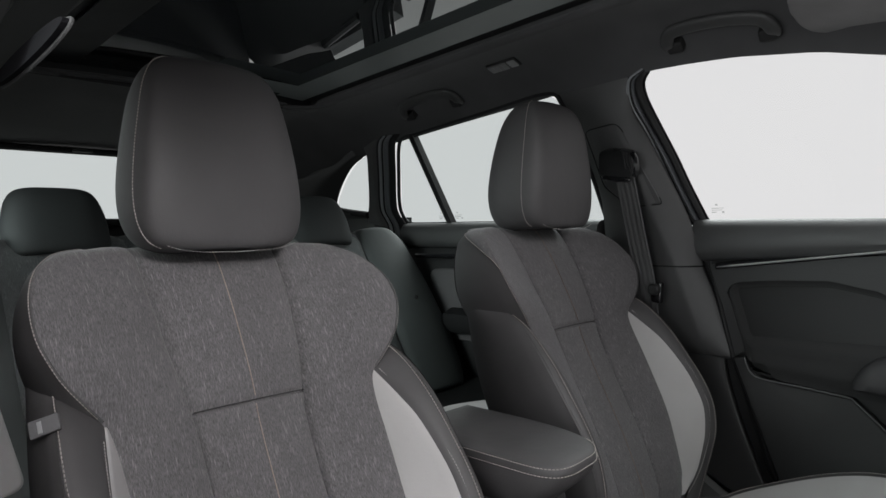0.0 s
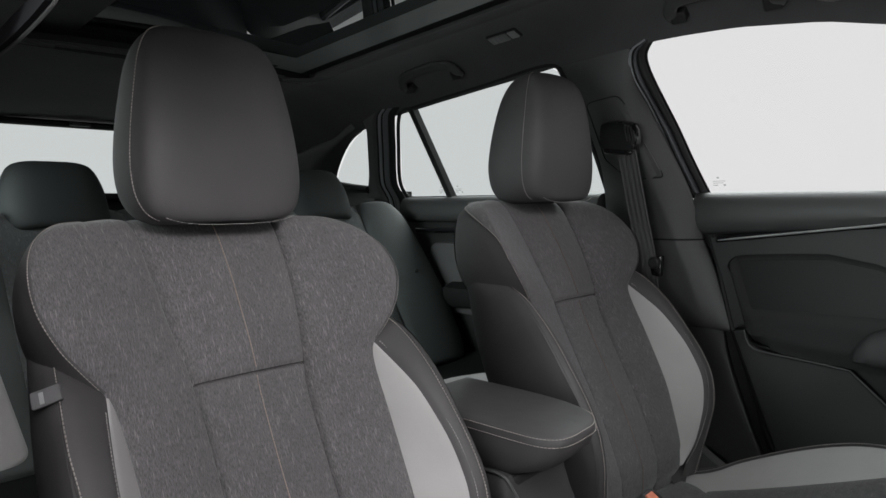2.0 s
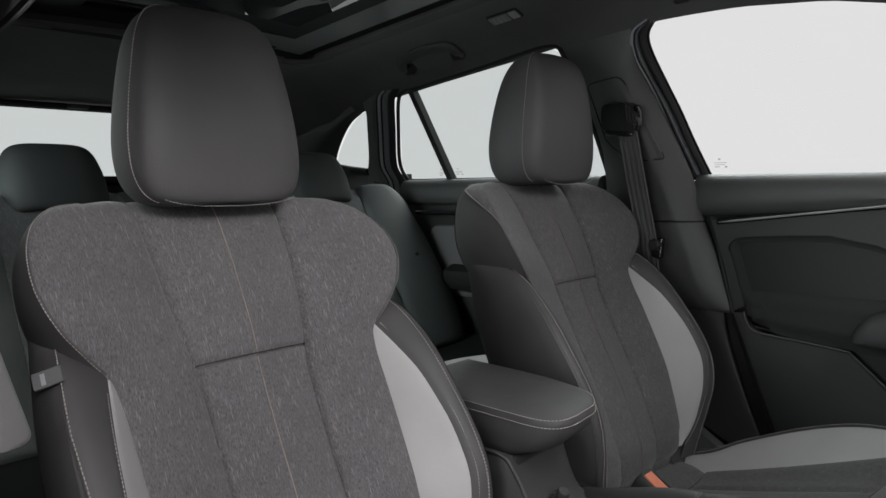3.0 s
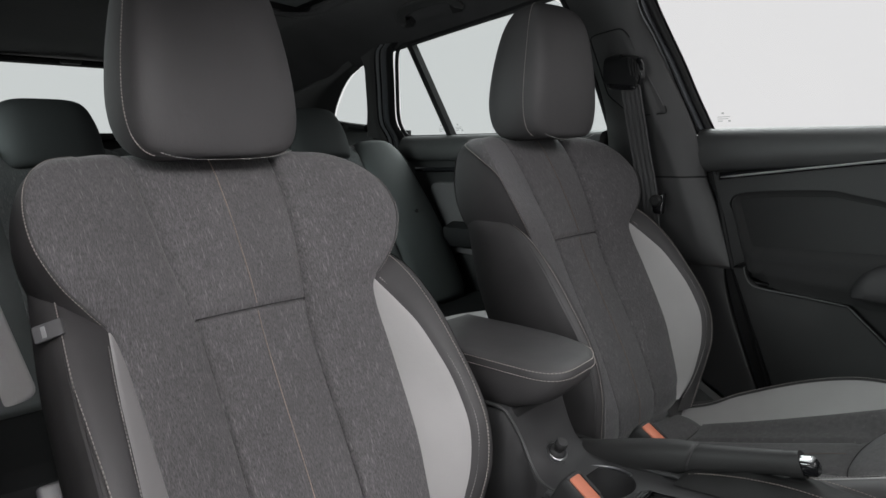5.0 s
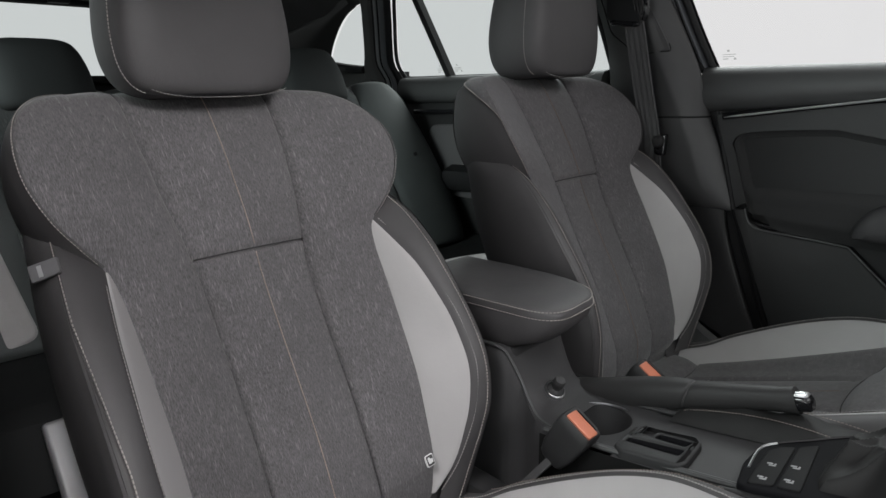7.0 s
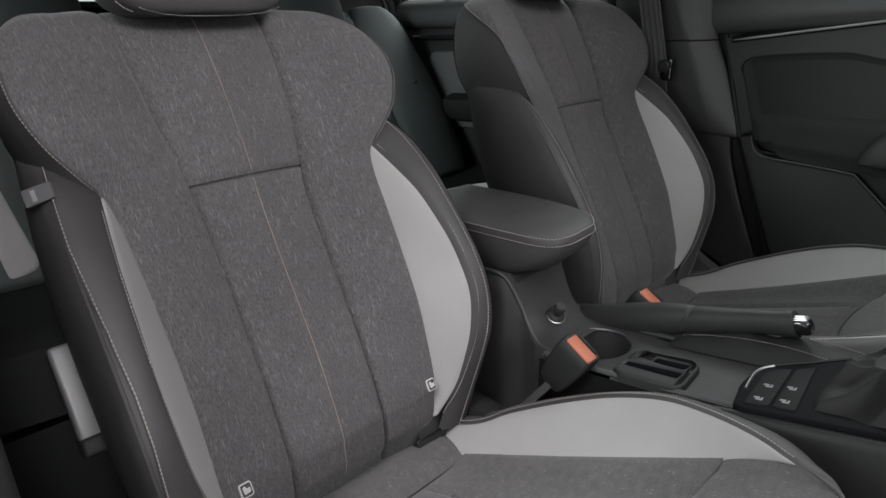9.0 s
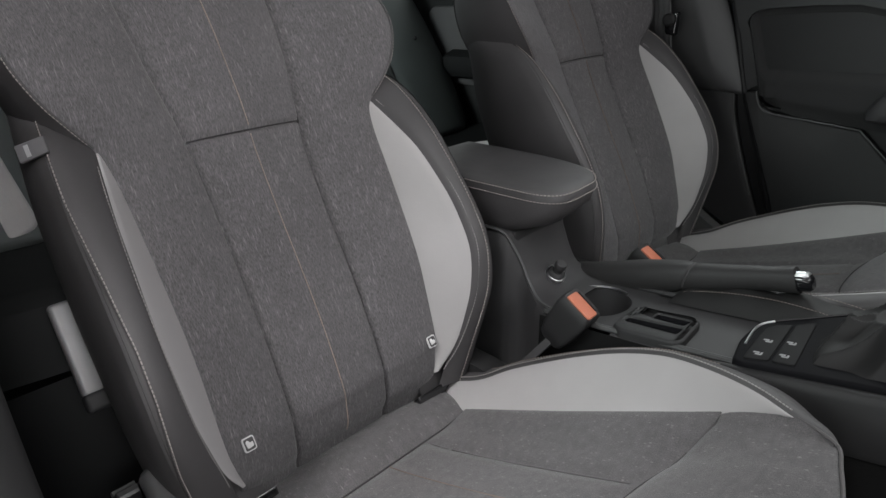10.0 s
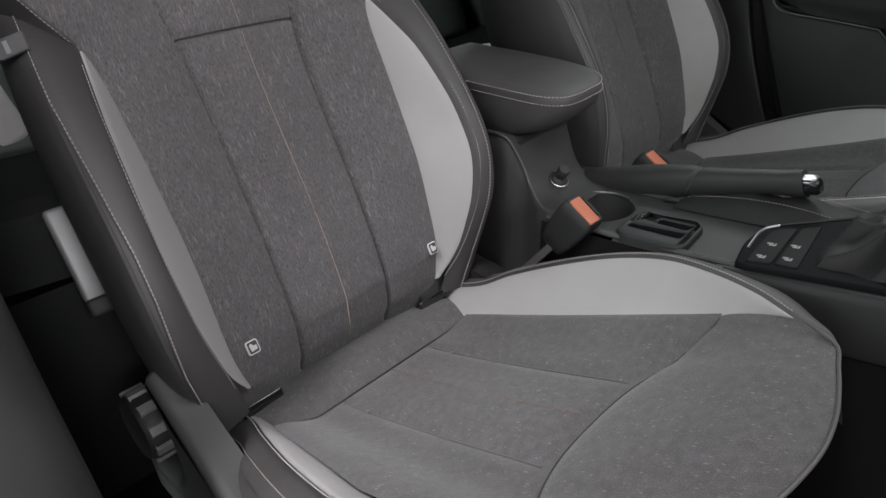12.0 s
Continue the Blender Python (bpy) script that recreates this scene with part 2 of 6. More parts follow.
def keyed(keys, count):
    """Points along a curve at even steps of the key's own order, so that two curves keyed together stay in step."""
    k = [np.array(q, float) for q in keys]
    out = []
    for u in np.linspace(0, len(k) - 1, count):
        i = min(len(k) - 2, int(u))
        t = u - i
        m0 = (k[i + 1] - k[i - 1]) / 2 if i > 0 else k[1] - k[0]
        m1 = (k[i + 2] - k[i]) / 2 if i + 2 < len(k) else k[i + 1] - k[i]
        out.append((2 * t**3 - 3 * t**2 + 1) * k[i] + (t**3 - 2 * t**2 + t) * m0 + (-2 * t**3 + 3 * t**2) * k[i + 1] + (t**3 - t**2) * m1)
    return out


def sheet(rows, uvs=None, closed=False):
    """A grid of points as faces; uvs: the same grid of map places."""
    bm = bmesh.new()
    g = [[bm.verts.new(Vector(p)) for p in row] for row in rows]
    lay = bm.loops.layers.uv.new("map")
    n = len(rows[0])
    for i in range(len(rows) - 1):
        for j in range(n if closed else n - 1):
            jj = (j + 1) % n
            try:
                f = bm.faces.new((g[i][j], g[i][jj], g[i + 1][jj], g[i + 1][j]))
            except ValueError:
                continue
            if uvs:
                for lp, (a, b) in zip(f.loops, ((i, j), (i, jj), (i + 1, jj), (i + 1, j))):
                    lp[lay].uv = uvs[a][b]
    return bm


def loft(loops, cap=True):
    bm = sheet(loops, closed=True)
    bm.verts.ensure_lookup_table()
    n = len(loops[0])
    if cap:
        bm.faces.new(bm.verts[:n][::-1])
        bm.faces.new(bm.verts[-n:])
    return bm


def tube(points, radius, segs=8, cap=True):
    pts = [Vector(p) for p in points]
    loops = []
    side = None
    for i, p in enumerate(pts):
        d = (pts[min(i + 1, len(pts) - 1)] - pts[max(i - 1, 0)]).normalized()
        if side is None:
            side = d.orthogonal().normalized()
        side = (side - d * side.dot(d)).normalized()
        other = d.cross(side)
        r = radius[i] if isinstance(radius, (list, tuple)) else radius
        loops.append([p + r * (math.cos(a) * side + math.sin(a) * other) for a in [2 * math.pi * k / segs for k in range(segs)]])
    return loft(loops, cap)


def stitches(points, normal, pitch=0.0042, length=0.0031, width=0.0011, lift=0.0007):
    """Threads along a line of points, each a small bevelled bar; normal(i) gives the way out of the surface."""
    pts = [Vector(p) for p in points]
    d = [0.0]
    for a, b in zip(pts, pts[1:]):
        d.append(d[-1] + (b - a).length)
    bm = bmesh.new()
    u = pitch / 2
    while u < d[-1]:
        i = min(len(pts) - 2, max(0, int(np.searchsorted(d, u)) - 1))
        t = (u - d[i]) / max(1e-9, d[i + 1] - d[i])
        c = pts[i].lerp(pts[i + 1], t)
        way = (pts[i + 1] - pts[i]).normalized()
        up = Vector(normal[i] if isinstance(normal, list) else normal)
        up = (up - way * up.dot(way)).normalized()
        across = way.cross(up)
        low = [c + up * (-0.0004) + way * (a * length / 2) + across * (b * width / 2) for a, b in ((-1, -1), (1, -1), (1, 1), (-1, 1))]
        top = [c + up * lift + way * (a * length * 0.36) + across * (b * width * 0.32) for a, b in ((-1, -1), (1, -1), (1, 1), (-1, 1))]
        vs = [bm.verts.new(q) for q in low + top]
        bm.faces.new(vs[4:])
        for k in range(4):
            bm.faces.new((vs[k], vs[(k + 1) % 4], vs[4 + (k + 1) % 4], vs[4 + k]))
        u += pitch
    return bm


def box(lo, hi, bevel=0.0, segs=2):
    bm = bmesh.new()
    bmesh.ops.create_cube(bm, size=1)
    for v in bm.verts:
        v.co = Vector([lo[i] + (v.co[i] + 0.5) * (hi[i] - lo[i]) for i in range(3)])
    if bevel:
        bmesh.ops.bevel(bm, geom=bm.edges[:], offset=bevel, segments=segs, affect="EDGES", profile=0.5)
    return bm


def rounded(points, r, segs=5):
    """A closed outline in two dimensions with its corners rounded; r: one radius, or one for each corner."""
    out = []
    n = len(points)
    for i in range(n):
        p, a, b = (Vector(points[k % n]) for k in (i, i - 1, i + 1))
        rad = r[i] if isinstance(r, (list, tuple)) else r
        da, db = (a - p), (b - p)
        m = min(rad, da.length * 0.48, db.length * 0.48)
        s, e = p + da.normalized() * m, p + db.normalized() * m
        if rad <= 0:
            out.append(p)
            continue
        for k in range(segs + 1):
            t = k / segs
            out.append((1 - t) ** 2 * s + 2 * t * (1 - t) * p + t * t * e)
    return out


def inset(outline, amount):
    """The outline drawn in by an amount, towards its middle."""
    n = len(outline)
    area = sum(outline[i - 1].x * outline[i].y - outline[i].x * outline[i - 1].y for i in range(n))
    sg = 1 if area > 0 else -1
    out = []
    for i in range(n):
        d = outline[(i + 1) % n] - outline[i - 1]
        d = d.normalized() if d.length > 1e-9 else Vector((1, 0))
        out.append(outline[i] + Vector((-d.y, d.x)) * amount * sg)
    return out


def slab(outline, place, low, high, edge=0.004, steps=3, dome=0.0):
    """A plate: a flat outline raised from low to high with a rounded rim; place(u, v, h) gives the point in the world."""
    o = [Vector(p) for p in outline]
    loops = [[place(p.x, p.y, low) for p in o]]
    for k in range(steps + 1):
        a = k / steps * math.pi / 2
        q = inset(o, edge * (1 - math.cos(a)))
        h = high - (edge * (1 - math.sin(a)) if high > low else -edge * (1 - math.sin(a)))
        loops.append([place(p.x, p.y, h) for p in q])
    if dome:
        c = sum((p for p in o), Vector((0, 0))) / len(o)
        base = inset(o, edge)
        for f in (0.8, 0.55, 0.3):
            loops.append([place(*(c + (p - c) * f), high + dome * (1 - f * f)) for p in base])
    return loft(loops)


def lathe(profile, origin, axis, segs=24):
    """Turns a profile of (radius, height) about an axis."""
    q = Vector(axis).normalized().to_track_quat("Z", "Y")
    loops = [[Vector(origin) + q @ Vector((r * math.cos(a), r * math.sin(a), h)) for a in [2 * math.pi * k / segs for k in range(segs)]] for r, h in profile]
    return loft(loops)


def mix(a, b, t):
    return a + (b - a) * t


# ---- setting: studio, body shell, roof ----
def block(name, lo, hi, material, label, category, bevel=0.0):
    return tagged(part(name, box(lo, hi, bevel), material), label, category, kind="structure")


ground = part("ground", sheet([[(x, y, -0.32) for x in (-900, -4, 4, 900)] for y in (-900, -4, 4, 900)]), M_STUDIO)
tagged(ground, "white painted studio floor under the car", "floor", kind="structure")
block("floor", (-.72, -1.20, -.04), (.72, 2.0, 0.0), M_CARPET, "black carpeted car floor", "floor")
block("wall_front", (-.74, -1.25, -.04), (.74, -1.18, .70), M_PLASTIC, "black bulkhead below the windscreen", "wall", .01)
# Out-of-view block added to keep low front light off the far side.
block("dash_light_block", (-.74, -1.20, .40), (.74, -.76, .77), M_PLASTIC, "unseen black block where the dashboard stands, cuts front light", "wall", .03)
block("wall_rear", (-.66, 1.98, -.04), (.66, 2.04, .87), M_PLASTIC, "black tailgate lining below the rear window", "wall", .01)


def both(fn):
    for g in (1, -1):
        fn(g)


# Lines of the body side as (across, along, height); the other side is the mirror.
TOP_EDGE = [(.62, -1.05, .95), (.60, -.6, 1.05), (.592, -.35, 1.075), (.583, -.192, 1.092), (.573, -.092, 1.116), (.566, .054, 1.134), (.564, .15, 1.138), (.564, .22, 1.139), (.564, .36, 1.136), (.566, .47, 1.131), (.570, .58, 1.121), (.574, .694, 1.113), (.580, .85, 1.101), (.585, .98, 1.090), (.590, 1.08, 1.083), (.594, 1.16, 1.07), (.598, 1.24, 1.055), (.602, 1.30, 1.045), (.615, 1.40, 1.01), (.62, 1.60, 1.0), (.62, 1.98, .98)]
TOP_EDGE = [(x, y, z + (.006 if y < .24 else 0)) for x, y, z in TOP_EDGE]


def top_edge(y):
    ys = [q[1] for q in TOP_EDGE]
    return np.array([np.interp(y, ys, [q[k] for q in TOP_EDGE]) for k in range(3)])


def roof_height(y):
    return float(np.interp(y, [-1.05, -.5, .2, 1.07, 1.3, 1.6, 1.98], [1.20, 1.24, 1.226, 1.174, 1.158, 1.13, 1.085]))


HOLE_X, HOLE_Y0, HOLE_Y1 = .388, -.06, 1.21


def roof_side(y, g, n=14):
    """Headliner from the window's upper edge to the roof opening, at one place along the car."""
    a = top_edge(y)
    b = np.array((HOLE_X, y, roof_height(y)))
    out = []
    for k in range(n + 1):
        t = k / n
        q = mix(a, b, t)
        q[2] += .022 * math.sin(math.pi * t) ** .9 - .010 * max(0, 1 - t / .12) ** 2
        q[0] += .010 * math.sin(math.pi * t)
        out.append(Vector((g * q[0], y, q[2])))
    return out


ROOF_FRONT = -.34
ys = list(np.linspace(ROOF_FRONT, 1.98, 80))
ceiling = bmesh.new()


def join(dst, src):
    me = bpy.data.meshes.new("joined")
    src.to_mesh(me)
    src.free()
    dst.from_mesh(me)
    bpy.data.meshes.remove(me)


for g in (1, -1):
    join(ceiling, sheet([roof_side(y, g) for y in ys]))
    # Rolled lip of the opening.
    lip = [y for y in np.linspace(HOLE_Y0, HOLE_Y1 - .03, 40)]
    join(ceiling, sheet([[(g * (HOLE_X - .010 * math.sin(a)), y, roof_height(y) + .010 * (1 - math.cos(a)) + (.02 if a > 3 else 0)) for a in (0, .5, 1, 1.57, 2.2, 2.8, 3.1)] for y in lip]))
for y0, y1 in ((ROOF_FRONT, HOLE_Y0), (HOLE_Y1, 1.98)):
    join(ceiling, sheet([[(x, y, roof_height(y) + .012 * (1 - (x / HOLE_X) ** 2)) for x in np.linspace(-HOLE_X, HOLE_X, 20)] for y in np.linspace(y0, y1, 20)]))
tagged(part("ceiling", ceiling, M_LINER), "dark grey cloth headliner round a glass roof", "headliner", kind="structure")

# Fillets in the rear corners, the recess and the roof glass.
roof_window = thing("window_roof", "dark tinted panoramic glass roof in a black frame", "sunroof", kind="structure", at=(0, .4, 1.22))
for g in (1, -1):
    pts = [(HOLE_X, HOLE_Y1 - .11), (HOLE_X - .005, HOLE_Y1 - .07), (HOLE_X - .02, HOLE_Y1 - .035), (HOLE_X - .05, HOLE_Y1 - .012), (HOLE_X - .10, HOLE_Y1)]
    c = (HOLE_X + .004, HOLE_Y1 + .004)
    part("corner", sheet([[(g * mix(x, c[0], t), mix(y, c[1], t), roof_height(mix(y, c[1], t)) - .001) for t in (0, .5, 1)] for x, y in [tuple(q) for q in keyed(pts, 16)]]), M_LINER, roof_window)
    part("lip", tube([(g * (x + .002), y, roof_height(y) + .004) for x, y in [tuple(q) for q in keyed(pts, 16)]], .006, 8), M_LINER, roof_window)
    part("rail", sheet([[(g * (HOLE_X + .004), y, roof_height(y) + h) for h in (.0, .012, .03, .06)] for y in np.linspace(HOLE_Y0, HOLE_Y1 + .06, 30)]), M_RUBBER, roof_window)
    part("seal", tube([(g * (HOLE_X - .045), y, roof_height(y) + .030) for y in np.linspace(HOLE_Y0, HOLE_Y1 - .03, 30)], .005, 6), M_GLOSS, roof_window)
BAND_WIDTH = .085
# Black strips stand in for the dark gap beside the lip.
for g in (1, -1):
    part("rail_gap", sheet([[(g * (HOLE_X - .012 - .036 * t), y, roof_height(y) + .024 + .004 * t) for t in (0, .5, 1)] for y in np.linspace(HOLE_Y0, HOLE_Y1 - .02, 30)]), M_RUBBER, roof_window)
part("rail_gap", sheet([[(x, HOLE_Y1 - .012 - .036 * t, roof_height(HOLE_Y1) + .0235 + .004 * t + .010 * (1 - (x / HOLE_X) ** 2)) for t in (0, .5, 1)] for x in np.linspace(-HOLE_X + .02, HOLE_X - .02, 20)]), M_RUBBER, roof_window)
# Strips under the glass: the far and rear ones paint its reflection band.
for g in (1, -1):
    part("reflect_strip", sheet([[(g * (HOLE_X - .046 - BAND_WIDTH * t), y, roof_height(y) + .022 + .006 * t) for t in (0, .1, .5, .9, 1)] for y in np.linspace(HOLE_Y0, HOLE_Y1 - .02, 30)]), M_GLASSBAND if g > 0 else M_RUBBER, roof_window, "added strip, grey where the roof glass reflects")
part("reflect_strip", sheet([[(x, HOLE_Y1 - .046 - BAND_WIDTH * t, roof_height(HOLE_Y1) + .023 + .006 * t + .010 * (1 - (x / HOLE_X) ** 2)) for t in (0, .1, .5, .9, 1)] for x in np.linspace(.05, HOLE_X - .05, 20)]), M_GLASSBAND, roof_window, "added strip, grey where the roof glass reflects")
part("rear_lip", tube([(x, HOLE_Y1, roof_height(HOLE_Y1) + .012 * (1 - (x / HOLE_X) ** 2) + .004) for x in np.linspace(-.33, .30, 20)], .006, 8), M_LINER, roof_window)
part("rear_rail", sheet([[(x, HOLE_Y1 + .012, roof_height(HOLE_Y1) + h) for h in (0, .03, .07)] for x in np.linspace(-HOLE_X - .03, HOLE_X + .03, 4)]), M_RUBBER, roof_window)
part("glass", sheet([[(x, y, roof_height(y) + .034 + .014 * (1 - (x / .4) ** 2)) for x in np.linspace(-.41, .41, 24)] for y in np.linspace(HOLE_Y0 - .02, HOLE_Y1 + .03, 50)]), M_ROOFGLASS, roof_window, "dark glass")
# Outer skin that keeps the studio light out above the headliner.
skin = bmesh.new()
for xs, along in ((np.linspace(-.66, -.40, 6), (ROOF_FRONT - .02, 2.02)), (np.linspace(.40, .66, 6), (ROOF_FRONT - .02, 2.02)), (np.linspace(-.40, .40, 8), (ROOF_FRONT - .02, HOLE_Y0 - .01)), (np.linspace(-.40, .40, 8), (HOLE_Y1 + .02, 2.02))):
    join(skin, sheet([[(x, y, roof_height(y) + .10 - .13 * abs(x / .66) ** 3 - (.02 if abs(x) > .6 else 0)) for x in xs] for y in np.linspace(*along, 30)]))
for g in (1, -1):
    join(skin, sheet([[(g * .40, y, roof_height(y) + h) for h in (.02, .074)] for y in np.linspace(HOLE_Y0 - .02, HOLE_Y1 + .03, 30)]))
tagged(part("wall_roof", skin, M_PAINT), "dark painted outer roof skin of the car", "roof", kind="structure")


# ---- body sides ----
FRONT_REAR = [(.701, .163, .812), (.667, .182, .90), (.633, .201, .976), (.591, .231, 1.073), (.572, .249, 1.115), (.564, .262, 1.138)]
REAR_FRONT = [(.700, .414, .812), (.680, .418, .87), (.646, .427, .945), (.610, .443, 1.03), (.583, .460, 1.095), (.566, .475, 1.134)]
REAR_REAR = [(.700, 1.135, .82), (.692, 1.142, .845), (.673, 1.145, .885), (.63, 1.10, .985), (.592, 1.058, 1.07), (.586, 1.03, 1.095)]
QUARTER_FRONT = [(.690, 1.315, .84), (.681, 1.30, .868), (.657, 1.258, .919), (.625, 1.222, 1.0), (.610, 1.208, 1.036), (.597, 1.215, 1.065)]


# Rounded rear edge of the front window, and the bands of seal and painted frame behind it.
OPEN = [(.700, .167, .814), (.669, .192, .889), (.640, .211, .956), (.615, .232, 1.017), (.595, .248, 1.065), (.584, .255, 1.092), (.576, .256, 1.111), (.570, .251, 1.124), (.564, .238, 1.138)]
SEAL = [(.701, .185, .812), (.668, .210, .890), (.640, .230, .958), (.614, .254, 1.020), (.596, .269, 1.062), (.585, .275, 1.088), (.577, .275, 1.108), (.570, .267, 1.125), (.564, .240, 1.140)]
STRIP = [(.701, .199, .813), (.668, .223, .891), (.639, .241, .959), (.613, .261, 1.020), (.595, .279, 1.063), (.585, .283, 1.089), (.576, .281, 1.109), (.569, .272, 1.127), (.564, .242, 1.141)]
LINE = [(.701, .205, .813), (.668, .229, .891), (.639, .248, .960), (.613, .269, 1.021), (.595, .285, 1.064), (.584, .290, 1.090), (.576, .288, 1.110), (.568, .277, 1.128), (.563, .245, 1.142)]


def pillar_face(fore, aft, g, proud, n=24, m=16, lift=.0, soft_top=False):
    a, b = keyed(fore, n), keyed(aft, n)
    rows = []
    for i in range(n):
        row = []
        for j in range(m + 1):
            t = j / m
            q = mix(a[i], b[i], t)
            prof = min(1.0, min(t, 1 - t) / .22)
            prof = prof * prof * (3 - 2 * prof)
            up = i / (n - 1)
            fade = 1 - .8 * max(0.0, (up - .72) / .28) ** 2 if soft_top else 1.0
            row.append(Vector((g * (q[0] - proud * prof * fade - lift), q[1], q[2])))
        rows.append(row)
    return sheet(rows)


# Post between the doors: front edge, crease and rear edge, from the belt line up and from the belt line down.
POST_UP = ([(.675, .167, .714), (.66, .177, .777), (.64, .205, .865), (.603, .258, 1.003), (.588, .284, 1.067), (.567, .284, 1.140), (.565, .280, 1.168)],
           [(.632, .203, .714), (.622, .23, .777), (.604, .262, .865), (.563, .297, 1.003), (.553, .312, 1.067), (.562, .326, 1.140), (.574, .336, 1.190)],
           [(.685, .414, .714), (.690, .414, .777), (.680, .420, .865), (.622, .437, 1.003), (.595, .452, 1.067), (.567, .475, 1.140), (.565, .482, 1.168)])
POST_DOWN = ([(.675, .167, .711), (.675, .144, .653), (.675, .128, .60), (.675, .115, .556), (.678, .104, .520), (.694, .100, .512)],
             [(.632, .203, .711), (.637, .182, .653), (.643, .167, .60), (.651, .154, .556), (.667, .141, .522), (.682, .136, .511)],
             [(.685, .414, .711), (.692, .414, .653), (.697, .414, .60), (.701, .414, .556), (.706, .42, .520), (.715, .42, .511)])


def across(p, c, b, u):
    """Section of the post from p over the crease c to b, u 0 to 2; the crease softens and melts away towards the roof."""
    t = u / 2
    soft = min(1.0, max(0.0, (c[2] - .93) / .16))
    soft = .30 + .70 * soft * soft * (3 - 2 * soft)
    crisp = mix(p, c, u) + np.array((-.003, -.003, 0)) * math.sin(math.pi * u) if u < 1 else mix(c, b, u - 1)
    over = c + .30 * (1.1 - soft) * (c - (p + b) / 2)
    return mix(crisp, p * (1 - t) ** 2 + over * (2 * t * (1 - t)) + b * t * t, soft)


def post_skin(lines, n):
    """Front facet, rounded crease and inner face."""
    f, k, a = (keyed(q, n) for q in lines)
    rows = []
    for p, c, b in zip(f, k, a):
        row = [p + np.array((.02, .004, 0)), p + np.array((.004, .0, 0))]
        row += [across(p, c, b, u) for u in (0, .12, .25, .4, .55, .7, .82, .92, 1.0, 1.05, 1.12, 1.22, 1.35, 1.5, 1.7, 1.9, 2)]
        row += [b + np.array((.03, .01, 0))]
        rows.append([Vector(q) for q in row])
    return sheet(rows)


def post_at(u, z, h):
    """A place on the upper post: u 0 to 1 across the facet, 1 to 2 across the inner face."""
    zs = [q[2] for q in POST_UP[0]]
    f, k, a = (np.array([np.interp(z, zs, [q[m] for q in line]) for m in range(3)]) for line in POST_UP)
    q = across(f, k, a, u)
    way = np.array((-.75, -.66, 0)) * max(0, min(1, 1.15 - u)) + np.array((-.95, .25, 0)) * max(0, min(1, u - .15))
    way /= np.linalg.norm(way)
    return Vector((q[0], q[1], z)) + Vector(way) * h


def far_post(post):
    part("upper_trim", post_skin(POST_UP, 30), M_PILLAR, post)
    # The lower cover ends in a rounded foot over the recessed sill trim.
    part("lower_trim", post_skin(POST_DOWN, 50), M_PILLAR, post)
    # Sill trim: a recessed dark cover with a narrow raised edge beside the door seal.
    edge = [(.684, .124, .535), (.684, .119, .480), (.685, .099, .404), (.687, .063, .300), (.690, .018, .190)]
    crease = [(.670, .146, .540), (.674, .138, .480), (.679, .116, .404), (.683, .080, .300), (.687, .034, .190)]
    part("sill_trim", post_skin((edge, crease, [(.709, .42 + .03 * k, p[2]) for k, p in enumerate(edge)]), 40), M_CONSOLE, post, "black sill trim")
    # Edge coloured paler than the trim for the light it catches.
    part("sill_edge", tube([Vector((x - .002, y + .003, z)) for x, y, z in keyed(edge[:4], 40)], [.0006] * 5 + [.0024] * 35, 6), M_SOFT, post)
    below = [(.694, -.02, .190), (.690, .022, .271), (.684, .062, .400), (.680, .090, .482), (.679, .106, .530), (.680, .138, .666), (.689, .158, .740), (.699, .170, .792), (.702, .176, .818)]

    def band(name, one, two, proud, material, label=""):
        """A strip between two lines of the opening, rounded across."""
        a, b = keyed(one, 60), keyed(two, 60)
        rows = [[Vector(mix(p, q, t)) + Vector((.006 - proud * math.sin(math.pi * t) ** .6, 0, 0)) for t in (0, .12, .3, .5, .7, .88, 1)] for p, q in zip(a, b)]
        part(name, sheet(rows), material, post, label)

    band("frame_fill", [(x + .010, y - .002, z) for x, y, z in OPEN], [(x + .010, y + .05, z) for x, y, z in LINE], .0, M_RUBBER)
    band("door_seal", OPEN, SEAL, .010, M_RUBBER, "thick black window seal")
    band("frame_strip", SEAL, STRIP, .008, M_STRIP, "satin grey door frame")
    for line, r, mat in ((STRIP, .0016, M_RUBBER), ([tuple((np.array(p) + np.array(q)) / 2) for p, q in zip(STRIP, LINE)], .0018, M_LITSTRIP), (LINE, .0018, M_LITSTRIP)):
        part("weather_strip", tube([Vector((x - .003, y, z)) for x, y, z in keyed(line, 70)], r, 6), mat, post)
    part("weather_strip", tube([Vector((x, y, z)) for x, y, z in keyed(below, 40)], [.0105 - .005 * min(1.0, k / 22) for k in range(40)], 8), M_RUBBER, post)
    part("trim_joint", tube([post_at(u, .7135, .0004) for u in np.linspace(0.05, 1.6, 14)], .0013, 5), M_RUBBER, post)
    part("rebate", box((.704, -.12, .0), (.74, .50, .80)), M_RUBBER, post)


